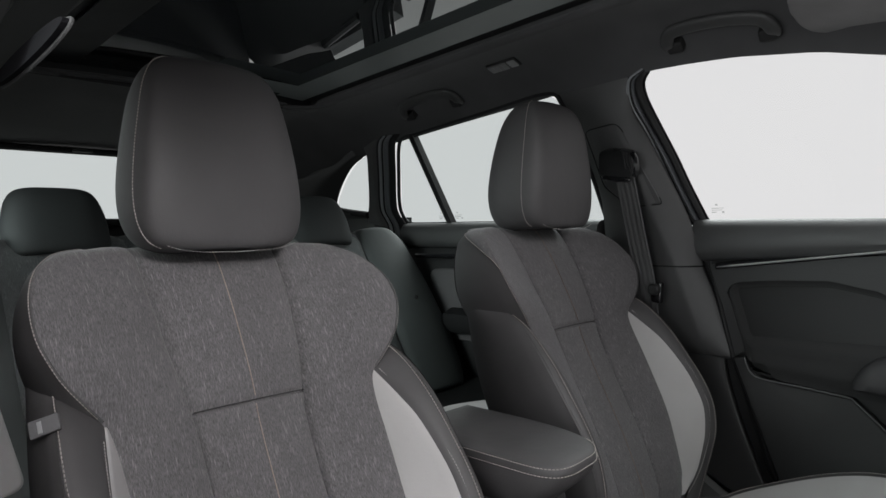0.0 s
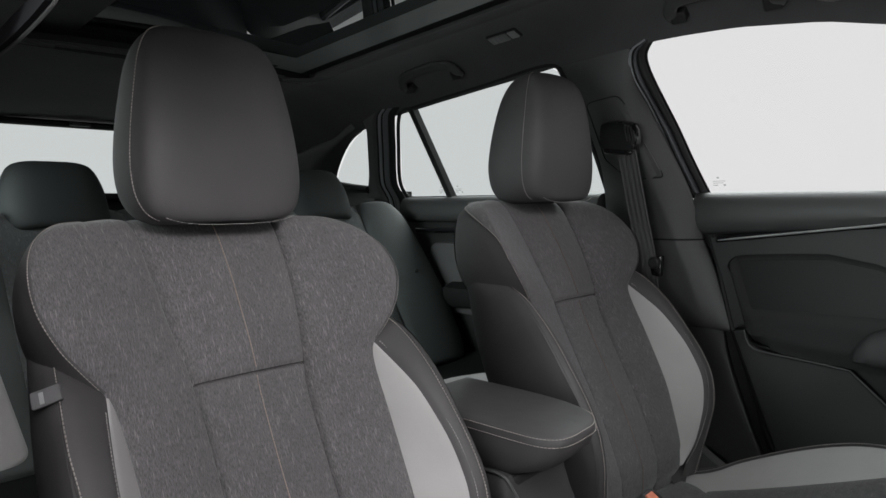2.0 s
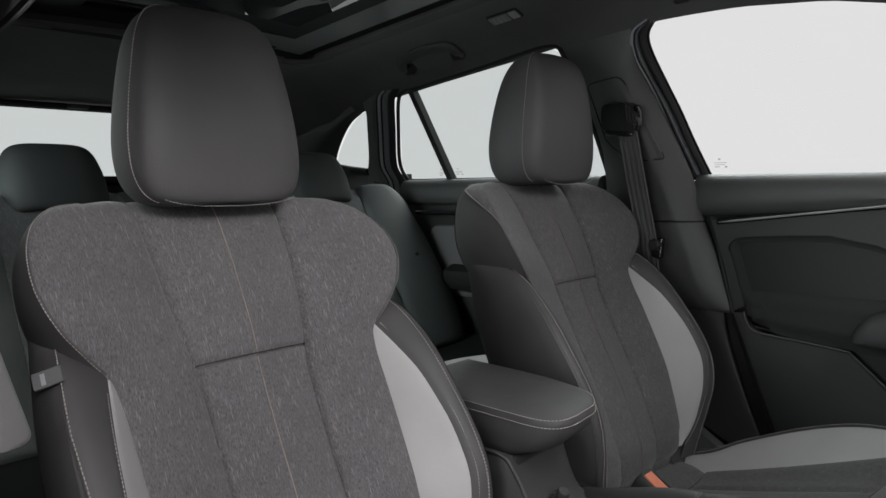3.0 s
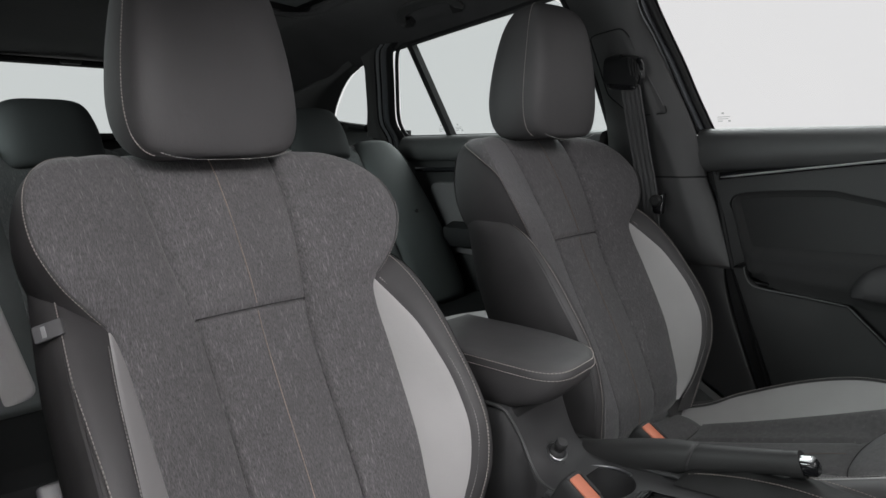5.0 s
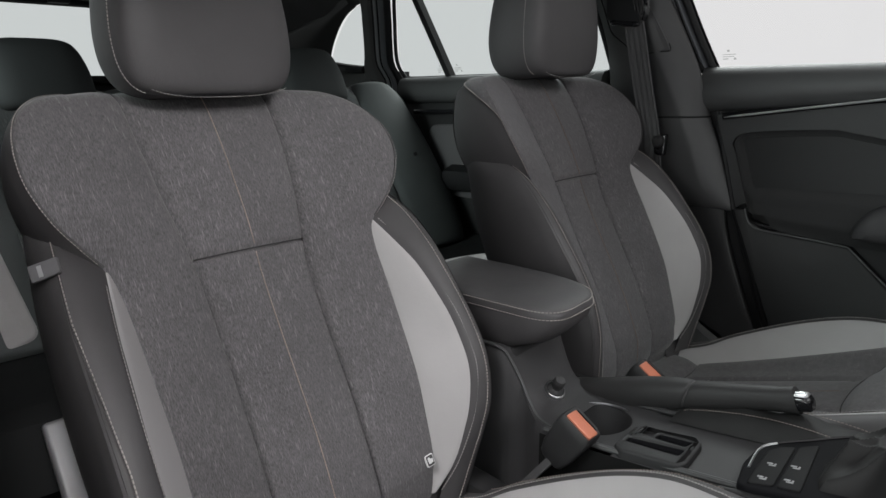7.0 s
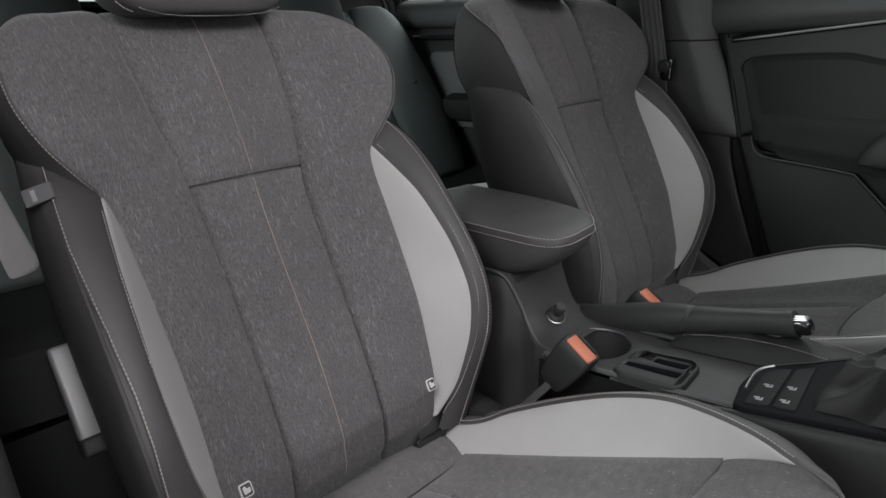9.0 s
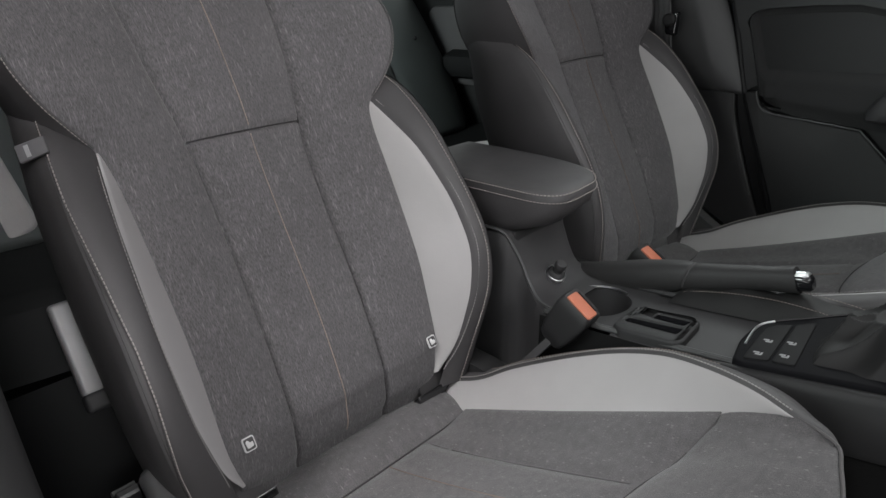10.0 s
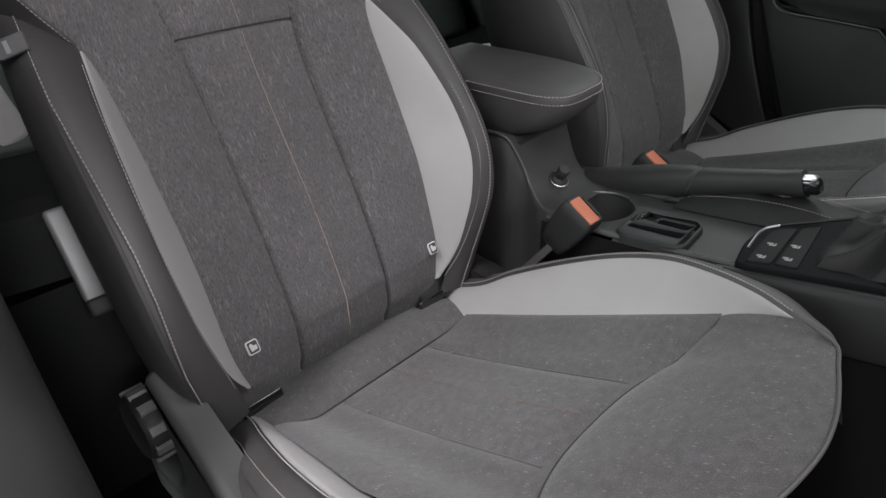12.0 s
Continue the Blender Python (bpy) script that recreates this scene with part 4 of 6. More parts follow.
# ---- belts, handles, roof fittings ----
def seat_belt(g):
    belt = thing("seat_belt", "black seat belt hanging from its pillar guide", "seat belt", "seat belts", at=(g * .6, .3, .95))
    cover = rounded([Vector((u * .05, z)) for u, z in ((.58, .862), (.60, .852), (1.35, .850), (1.75, .90), (1.75, 1.03), (.92, 1.034), (.82, 1.02))], .010, 4)
    cover_at = lambda u, v, h: post_at(u / .05, v, h)
    part("adjuster_plate", slab(cover, cover_at, -.006, .0042, .0020), M_PILLAR, belt, "dark plastic height adjuster cover")
    part("plate_gap", tube([cover_at(p.x, p.y, .0034) for p in inset(cover, -.0009)], .0014, 5), M_RUBBER, belt)
    part("guide", loft([[Vector((.564 - .017 * math.copysign(abs(math.cos(a)) ** .5, math.cos(a)), mix(.346, .270, t), mix(.950, .938, t) + (.032 - .006 * abs(2 * t - 1) ** 3) * math.copysign(abs(math.sin(a)) ** .45, math.sin(a)) - .010 * math.cos(a))) for a in [2 * math.pi * k / 24 for k in range(24)]] for t in (0, .02, .06, .12, .3, .5, .7, .88, .94, .98, 1)]), M_GUIDE, belt, "satin black belt guide")
    part("guide_lip", tube([Vector((.552, mix(.338, .272, t), mix(.914, .905, t))) for t in np.linspace(0, 1, 10)], [.004] + [.0065] * 8 + [.004], 8), M_GLOSS, belt)
    part("guide_hook", tube([Vector((.556, .268, .962)), Vector((.550, .258, .950)), Vector((.551, .256, .930)), Vector((.556, .264, .912))], .006, 8), M_GLOSS, belt)
    for k in range(3):
        part("rib", tube([Vector((.553 - .001 * k, .290 - .008 * k, .968 - .004 * k)), Vector((.548 - .001 * k, .284 - .008 * k, .950 - .004 * k)), Vector((.549 - .001 * k, .280 - .008 * k, .930 - .004 * k))], .0032, 6), M_PLASTIC, belt)
    path = [(.560, .300, .945), (.563, .292, .914), (.576, .286, .85), (.590, .277, .767), (.600, .265, .685), (.608, .262, .62), (.62, .25, .45), (.63, .24, .22)]
    rows = []
    for x, y, z in keyed(path, 30):
        wdt = .023
        ribbed = [(k, -.0012 - .0009 * math.cos(4 * math.pi * k)) for k in np.linspace(-.92, .92, 17)]
        rows.append([Vector((g * (x + dx), y + k * wdt, z)) for k, dx in [(-1, .002)] + ribbed + [(1, .002), (.9, .003), (0, .003), (-.9, .003)]])
    part("webbing", loft(rows), M_WEB, belt, "woven black webbing")
    part("tongue_stop", lathe([(.010, 0), (.013, .003), (.013, .010), (.009, .014)], Vector((g * .598, .240, .664)), (-g, 0, 0), 16), M_PLASTIC, belt)
    part("tongue", slab(rounded([Vector(p) for p in ((.226, .680), (.256, .672), (.252, .635), (.230, .632))], .006), on_side(g, .612), 0, .012, .003), M_GLOSS, belt, "black belt tongue")
    return belt


seat_belt(1)


def grab_handle(g, y0, y1, z0, z1, x):
    """Folded up: its feet sit by the window, the grip lies higher against the headliner."""
    h = thing("grab_handle", "folding black grab handle on the headliner", "grab handle", "grab handles", at=(g * x, (y0 + y1) / 2, z0))

    def at(u, v, k):
        """u along the handle, v up the headliner from the feet, k out of it."""
        return Vector((g * (x - .62 * v - .55 * k), mix(y0, y1, u), mix(z0, z1, u) + .78 * v - .70 * k))

    path = [(.02, -.004, .004), (.0, .008, .014), (.03, .026, .019), (.10, .038, .021), (.28, .045, .022), (.5, .047, .022), (.72, .045, .022), (.90, .038, .021), (.97, .026, .019), (1.0, .008, .014), (.98, -.004, .004)]
    ks = keyed([tuple(at(*q)) for q in path], 60)
    out = (at(.5, 0, 1) - at(.5, 0, 0)).normalized()
    loops = []
    for i, q in enumerate(ks):
        t = Vector(ks[min(i + 1, 59)] - ks[max(0, i - 1)]).normalized()
        a = (out - t * out.dot(t)).normalized()
        b = t.cross(a)
        loops.append([Vector(q) + a * (.0075 * math.copysign(abs(math.cos(k)) ** .7, math.cos(k))) + b * (.0135 * math.copysign(abs(math.sin(k)) ** .7, math.sin(k))) for k in [2 * math.pi * m / 16 for m in range(16)]])
    part("grip", loft(loops), M_SOFT, h)
    for u in (.06, .94):
        part("mount", slab(rounded([Vector(p) for p in ((-.016, -.012), (.016, -.012), (.016, .012), (-.016, .012))], .006), lambda a, v, k: at(u, v - .002, k) + Vector((0, a, 0)), -.010, .016, .004), M_PLASTIC, h)
    return h


grab_handle(1, -.032, .168, 1.158, 1.172, .530)
grab_handle(1, .745, .945, 1.150, 1.136, .530)
grab_handle(-1, .745, .945, 1.150, 1.136, .530)

lamp = thing("courtesy_lamp", "small clear courtesy lamp in the headliner", "lamp", at=(.48, .56, 1.195))
place_lamp = lambda u, v, h: Vector((.470 - .949 * v - .315 * h, .552 - u, 1.1925 + .315 * v - .949 * h + .055 * u))
part("bezel", slab(rounded([Vector(p) for p in ((-.043, -.0175), (.043, -.0175), (.043, .0175), (-.043, .0175))], .004), place_lamp, -.006, .004, .002), M_PLASTIC, lamp)
part("lens", slab(rounded([Vector(p) for p in ((-.039, -.0135), (.014, -.0135), (.014, .0135), (-.039, .0135))], .003), place_lamp, .003, .0065, .001), M_RIB, lamp, "ridged clear lens")
part("switch", slab(rounded([Vector(p) for p in ((.017, -.0135), (.039, -.0135), (.039, .0135), (.017, .0135))], .003), place_lamp, .002, .0055, .001), M_LIGHTGREY, lamp, "pale rocker switch")
for k in range(4):
    part("ridge", slab([Vector((-.034 + .012 * k + p, q)) for p, q in ((-.0012, -.011), (.0012, -.011), (.0012, .011), (-.0012, .011))], place_lamp, .006, .0076, .0004), M_LIGHTGREY, lamp)

visor = thing("sun_visor", "grey sun visor folded against the headliner", "sun visor", at=(.45, -.2, 1.2))
part("blade", slab(rounded([Vector(p) for p in ((.385, -.092), (.466, -.074), (.515, -.071), (.548, -.085), (.600, -.19), (.600, -.26), (.36, -.27))], .02), lambda u, v, h: Vector((u, v, 1.163 - .35 * max(0, u - .50) - h)), -.010, .004, .004), M_VISOR, visor)


# ---- front seats ----
RECLINE = radians(26.8)
UP = Vector((0, math.sin(RECLINE), math.cos(RECLINE)))
OUT = Vector((0, -math.cos(RECLINE), math.sin(RECLINE)))
TILT = radians(23.0)
BACK_AT = Vector((-0.3555, 0.149, 0.3007))
CUSHION_AT = Vector((-0.3555, 0.150, 0.212))

# Lines of the backrest as (across, along, forward), from its foot to its top; one half, the other is its mirror.
PANEL_SEAM = [(.069, -.092, -.078), (.070, -.062, -.060), (.071, -.045, -.042), (.071, -.02, -.029), (.071, 0, -.021), (.071, .06, -.0135), (.071, .125, -.010), (.071, .23, -.010), (.0725, .30, -.008), (.0765, .333, -.004), (.080, .36, -.001), (.084, .385, 0), (.089, .42, 0),
              (.0915, .45, 0), (.094, .48, -.002), (.096, .515, -.006), (.098, .54, -.014), (.100, .556, -.03), (.101, .56, -.06), (.101, .55, -.095)]
FABRIC_EDGE = [(.142, -.092, -.074), (.147, -.062, -.053), (.153, -.045, -.032), (.157, -.02, -.021), (.160, 0, -.012), (.162, .06, .002), (.164, .125, .013), (.167, .23, .016), (.170, .30, .015), (.178, .333, .018), (.200, .357, .034), (.221, .385, .046), (.235, .425, .051),
               (.232, .465, .045), (.214, .505, .028), (.184, .534, .006), (.152, .548, -.014), (.142, .556, -.034), (.142, .558, -.062), (.142, .548, -.095)]
PALE_OUT = [(.178, .334, .018), (.187, .295, .036), (.196, .25, .054), (.204, .19, .069), (.207, .14, .073), (.206, .095, .070), (.199, .05, .052), (.188, .015, .030), (.172, -.02, .002), (.153, -.045, -.024)]
PALE_IN = [(.178, .333, .018), (.171, .30, .015), (.1685, .25, .016), (.1665, .19, .016), (.1645, .14, .014), (.163, .095, .008), (.162, .05, -.001), (.161, .015, -.009), (.158, -.02, -.018), (.153, -.045, -.024)]
RIDGE = [(.208, .412, -.020), (.225, .350, .034), (.235, .28, .060), (.238, .20, .072), (.239, .138, .079), (.238, .09, .074), (.234, .045, .058), (.226, .01, .034), (.214, -.030, .004), (.200, -.075, -.028)]
RIDGE_IN = [(.168, .358, .000), (.184, .314, .028), (.196, .265, .052), (.204, .20, .069), (.207, .14, .073), (.206, .095, .070), (.199, .05, .052), (.188, .015, .030), (.174, -.02, .002), (.158, -.070, -.038)]
SIDE_BACK = [(.205, .44, -.080), (.212, .385, -.087), (.217, .30, -.104), (.217, .20, -.113), (.216, .138, -.115), (.215, .09, -.114), (.213, .045, -.112), (.211, .01, -.108), (.207, -.030, -.104), (.202, -.09, -.10)]
WING_EDGE = [(.178, .335, .018), (.200, .357, .034), (.221, .385, .046), (.235, .425, .051), (.232, .465, .045), (.214, .505, .028), (.184, .534, .006), (.152, .548, -.014), (.142, .556, -.034)]
WING_BACK = [(.180, .338, -.038), (.200, .365, -.068), (.212, .40, -.079), (.220, .44, -.077), (.217, .475, -.072), (.200, .515, -.066), (.178, .54, -.066), (.153, .55, -.066), (.143, .558, -.064)]

# Lines of the cushion as (across, ahead, above).
C_PALE_IN = [(.168, -.10, -.018), (.151, .030, -.020), (.162, .12, -.0255), (.168, .20, -.027), (.172, .29, -.026), (.173, .36, -.024), (.172, .41, -.021), (.168, .445, -.019), (.160, .471, -.018)]
C_PALE_OUT = [(.185, -.10, .012), (.182, .038, .007), (.197, .11, .017), (.213, .19, .023), (.221, .26, .0245), (.217, .325, .021), (.201, .382, .011), (.182, .432, -.003), (.160, .472, -.018)]
C_EDGE = [(.228, -.11, .022), (.230, .045, .004), (.238, .11, .008), (.247, .19, .012), (.252, .26, .0115), (.247, .325, .007), (.232, .388, -.005), (.205, .452, -.019), (.172, .489, -.031)]
C_PALE_IN_NEAR = [(.150, -.10, -.008), (.1525, -.008, -.006), (.161, .070, -.006), (.178, .185, -.006), (.190, .262, -.007), (.190, .32, -.009), (.184, .38, -.012), (.173, .43, -.016), (.160, .471, -.018)]
C_PALE_OUT_NEAR = [(.152, -.10, -.005), (.160, .005, .001), (.1774, .076, .002), (.1964, .161, .002), (.2117, .258, .002), (.214, .31, .001), (.202, .382, -.004), (.182, .432, -.010), (.160, .472, -.018)]
C_EDGE_NEAR = [(.205, -.11, -.032), (.212, .040, -.012), (.226, .11, -.007), (.238, .17, -.005), (.248, .23, -.005), (.250, .30, -.007), (.234, .388, -.015), (.205, .452, -.023), (.172, .489, -.031)]
C_FLOOR = [(-.09, -.030), (-.06, -.012), (-.035, -.002), (-.012, .000), (.02, -.008), (.045, -.022), (.06, -.026), (.10, -.031), (.18, -.037), (.26, -.041), (.34, -.044), (.385, -.046)]


def front_seat(shift, outer, child_anchors, tilt=TILT, head_lift=0.0, head_ahead=0.0, head_x=0.0, grow=0.0, wrap=0.5, thread=M_COPPER):
    at_floor = (BACK_AT.x + shift.x, 0.05, 0.0)
    seat = thing("front_seat", "grey melange cloth sports seat, pale leather bolsters" + (", child-seat badges" if child_anchors else ", behind the handbrake"), "car seat", "front seats", at=at_floor)

    ahead, rise = Vector((0, -math.cos(tilt), math.sin(tilt))), Vector((0, math.sin(tilt), math.cos(tilt)))

    def B(q):
        t = min(1.0, max(0.0, (q[1] - .39) / .15))
        return BACK_AT + shift + Vector((q[0], 0, 0)) + UP * (q[1] + grow * t * t * (3 - 2 * t)) + OUT * q[2]

    def C(q):
        return CUSHION_AT + shift + Vector((q[0], 0, 0)) + ahead * q[1] + rise * q[2]

    def panel(name, one, two, material, parent, n=40, m=14, bulge=0.006, tuck=0.004, sharp=0.16, place=B, label="", flow=None, ends=(0, 0), tuck2=None):
        """A stretched cover between two seams: it dips at both and swells between them."""
        a, b = keyed(one, n), keyed(two, n)
        rows, uvs = [], []
        for i in range(n):
            row, uv = [], []
            for j in range(m + 1):
                v = j / m
                q = mix(a[i], b[i], v)
                dip = max(0.0, 1 - min(v, 1 - v) / sharp) ** 2
                out = bulge * math.sin(math.pi * v) ** 0.7 - (tuck if v < .5 or tuck2 is None else tuck2) * dip
                if ends[0]:
                    out -= .006 * max(0.0, 1 - i / (n - 1) / ends[0]) ** 2
                if ends[1]:
                    out -= .006 * max(0.0, 1 - (n - 1 - i) / (n - 1) / ends[1]) ** 2
                k = flow(a[i], b[i]) if flow else np.array((0, 0, 1.0))
                row.append(place(q + k * out))
                uv.append((q[0] + (0.35 * q[2] if flow else 0), q[1]))
            rows.append(row)
            uvs.append(uv)
        return part(name, sheet(rows, uvs), material, parent, label)

    def flip(line):
        return [(-x, s, k) for x, s, k in line]

    def slant(a, b):
        d = b - a
        k = np.array((-d[2], 0, d[0])) * (1 if d[0] > 0 else -1)
        return k / max(1e-6, np.linalg.norm(k))

    def sideways(a, b):
        return np.array((1.0 if a[0] > 0 else -1.0, 0, 0))

    # Backrest: cover panels over a closed shell.
    part("backrest_shell", sheet([[B((x * (.200 - .060 * min(1.0, max(0.0, (s - .1) / .25))), s, -.108 - .012 * (1 - (x * x)) + (0.03 if s > .5 else 0))) for x in (-1, -.9, -.6, 0, .6, .9, 1)] for s in (-.065, .0, .1, .2, .3, .4, .47, .53)]), M_PLASTIC, seat, "black plastic rear shell")
    cut = 9
    low, high = PANEL_SEAM[:cut + 1], PANEL_SEAM[cut:]
    panel("centre_panel", flip(low), low, M_FABRIC, seat, 90, 48, .005, .0055, .04, ends=(0, .02))
    panel("centre_panel", flip(high), high, M_FABRIC, seat, 60, 48, .007, .0055, .04, ends=(.03, 0))
    for g in (1, -1):
        f = (lambda line: line) if g > 0 else flip
        panel("side_panel", f(PANEL_SEAM), f(FABRIC_EDGE), M_FABRIC, seat, 100, 36, .007, .0055, .055, tuck2=.001)
        panel("bolster_insert", f([(x - .005, s, n - .006) for x, s, n in PALE_IN]), f(PALE_OUT), M_PALE, seat, 44, 10, .001, .001, .12, label="pale grey leather insert", flow=slant)
        panel("bolster", f([(x - .003, s, n - .002) for x, s, n in RIDGE_IN]), f(RIDGE), M_HIDE, seat, 44, 8, .007, .003, .18, label="black leather bolster", flow=slant)
        panel("bolster_side", f(RIDGE), f(SIDE_BACK), M_HIDE, seat, 44, 14, .014, .002, .1, label="black leather side", flow=sideways)
        # Leather tucked in behind the foot of the bolster.
        part("tuck", sheet([[B((g * x, q, -.030 - .16 * max(0.0, .01 - q) - .10 * (.16 - x))) for x in np.linspace(.125, .205, 8)] for q in np.linspace(.015, -.085, 8)]), M_HIDE, seat)
        panel("wing_side", f(WING_EDGE), f(WING_BACK), M_HIDE, seat, 50, 8, .010, .002, .14, label="black leather shoulder wing", flow=lambda a, b: np.array((.8 * (1 if a[0] > 0 else -1), .5 if a[1] > .44 else -.2, 0)))
        panel("wing_back", f(WING_BACK), [(g * .1, .33, -.12), (g * .1, .36, -.12), (g * .1, .40, -.12), (g * .1, .44, -.115), (g * .1, .47, -.11), (g * .1, .5, -.105), (g * .1, .53, -.10), (g * .1, .55, -.098), (g * .1, .553, -.097)], M_HIDE, seat, 40, 5, .0, .0, .1)
        pts = keyed(f(PALE_OUT), 160)
        # A twin-needle seam follows the bolster a little inside its ridge.
        ra, rb = keyed(f([(x - .003, s, n - .002) for x, s, n in RIDGE_IN]), 160), keyed(f(RIDGE), 160)

        def on_bolster(i, more, h):
            v = .66 + more + .30 * max(0, 1 - i / 45) ** 1.5
            if child_anchors and g < 0:
                v = min(1.0, float(np.interp(i / 159 * 9, (0, 1, 2, 3, 4, 5, 6, 7, 9), (1, 1, .98, .86, .80, .80, .88, .95, 1))) + more)
            return B(mix(ra[i], rb[i], v) + slant(ra[i], rb[i]) * (.007 * math.sin(math.pi * v) ** .7 + h))

        if child_anchors and g < 0:
            inner = [B(mix(ra[i], rb[i], .13) + slant(ra[i], rb[i]) * (.007 * math.sin(math.pi * .13) ** .7 - .0004)) for i in range(18, 146)]
        else:
            inner = [B(q + np.array((g * .0055, 0, .0050))) for q in pts]
        part("stitching", stitches(inner, OUT), M_THREAD_DIM, seat)
        part("edge_stitching", stitches([on_bolster(i, 0, .0004) for i in range(160)], OUT, .0046, .0036, .0012, .0009), M_THREAD, seat)
        part("edge_seam", tube([on_bolster(i, .04, -.0002) for i in range(160)], .0009, 5), M_SEAM, seat)
        # The cloth wraps over the shoulder; its stitched seam runs back from the front edge to the top.
        ea, eb = keyed(f(WING_EDGE), 50), keyed(f(WING_BACK), 50)

        def on_wing(i, v, h):
            side = np.array((.8 * g, .5 if ea[i][1] > .44 else -.2, 0))
            dip = max(0.0, 1 - min(v, 1 - v) / .14) ** 2
            return B(mix(ea[i], eb[i], v) + side * (.010 * math.sin(math.pi * v) ** .7 - .002 * dip + h))

        def reach(i):
            t = min(1.0, max(0.0, (i - 20) / 20))
            return wrap * t * t * (3 - 2 * t)

        rows = [[on_wing(i, reach(i) * k / 6, .0016 * min(1.0, (i - 19) / 5) * (1 if k < 6 else -.3)) for k in range(7)] for i in range(20, 50)]
        uvs = [[(g * (.24 + .1 * reach(i) * k / 6), ea[i][1]) for k in range(7)] for i in range(20, 50)]
        part("shoulder_cover", sheet(rows, uvs), M_FABRIC, seat)
        line = [on_wing(i, reach(i), .0016) for i in range(2, 46)]
        part("wing_stitching", stitches(line, OUT + Vector((g * 1.0, 0, 0)), width=.0015, lift=.0009), M_THREAD, seat)
        part("piping", tube([on_wing(i, reach(i), .0002) for i in range(1, 50)], .0016, 6), M_HIDE, seat)
    for run, swell in ((low, .0058), (high, .0078)):
        part("centre_stitching", stitches([B((0, s, n + swell)) for x, s, n in keyed(run, 140)[2:-2] if -.055 < s < .545], OUT, .0037, .0035, .0009, .0008), thread, seat)
    part("pocket_seam", tube([B((x, .3333, .005 * max(.02, math.cos(math.pi * x / .156)) ** .7 - .0072)) for x in np.linspace(-.0755, .0755, 24)], .0010, 6), M_SEAM, seat)

    # Headrest: levels of (along, half width at the seam, front, back); it stands more upright than the backrest.
    levels = [(.530, .018, .030, .010), (.522, .055, .040, -.010), (.522, .080, .048, -.022), (.531, .097, .056, -.031), (.552, .1065, .067, -.034), (.585, .1085, .082, -.028), (.63, .104, .099, -.010), (.678, .096, .114, .014), (.715, .088, .122, .036), (.744, .075, .122, .056), (.762, .057, .114, .070), (.772, .032, .102, .080), (.775, .008, .094, .083)]
    levels = [(s + head_lift - .007 - .008 * max(0, (s - .53) / .245), w - .0005 * min(1, w / .08), a + .009 + head_ahead * (1 + 1.3 * max(0, (s - .53) / .245)), b + head_ahead * (-.3 + 2.6 * max(0, (s - .53) / .245))) for s, w, a, b in levels]
    lv = keyed(levels, 54)
    loops, seam = [], []
    for s, w, nf, nb in lv:
        d = nf - nb
        half = keyed([(0, nf), (.45 * w, nf - .0015), (.80 * w, nf - .006), (w, nf - .13 * d - .004), (w + .004 * min(1, d / .08), nf - .45 * d), (w, nb + .25 * d), (.82 * w, nb + .04 * d), (.4 * w, nb), (0, nb)], 33)
        loop = [(x, n) for x, n in half] + [(-x, n) for x, n in half[-2:0:-1]]
        loops.append([B((x + head_x, s + .42 * (nf - n), n)) for x, n in loop])
        seam.append((w + .0034, s + .42 * .27 * d, nf - .27 * d))
    head = part("headrest", loft(loops), M_HIDE, seat, "black leather headrest")
    for g in (1, -1):
        line = [B((g * x + head_x, s, n)) for x, s, n in seam[9:-7]]
        part("headrest_stitching", stitches(line, OUT + Vector((g * 1.2, 0, 0)), .0042, .0033, .0012, .0010), M_THREAD, head)
        foot = [B((g * x + head_x, .5085 + head_lift + .016 * (x / .10) ** 4, .0545 + head_ahead + .004 * (x / .10) ** 2)) for x in np.linspace(0, .088, 20)]
        part("headrest_stitching", stitches(foot, OUT - UP * .4, .0042, .0033, .0008, .0006), M_THREAD_DIM, head)
        part("headrest_post", tube([B((g * .062, .47, -.05)), B((g * .062, .53, -.03)), B((g * .062, .56 + head_lift, .004))], .005, 10), M_GLOSS, seat)

    # Cushion.
    fl = keyed(C_FLOOR, 40)

    def level(x, f):
        return float(np.interp(f, [q[0] for q in fl], [q[1] for q in fl]))

    def cross(x):
        return .350 + .050 * min(1.0, abs(x) / .155) ** 2.6

    def brim(f, x):
        """Where the cloth meets the pale insert on the side of x: distance from the middle, and height."""
        line = C_PALE_IN if x > 0 else C_PALE_IN_NEAR
        fs = [q[1] for q in line]
        return float(np.interp(f, fs, [q[0] for q in line])), float(np.interp(f, fs, [q[2] for q in line])) + .001

    def dished(x, f):
        """Height of the sitting surface, rising at the sides to the inserts; and how near to them."""
        wide, tall = brim(f, x)
        e = min(1.0, max(0.0, (abs(x) - .100) / (wide - .100)))
        return level(x, f) + (tall - level(x, f)) * e * e * (3 - 2 * e), e

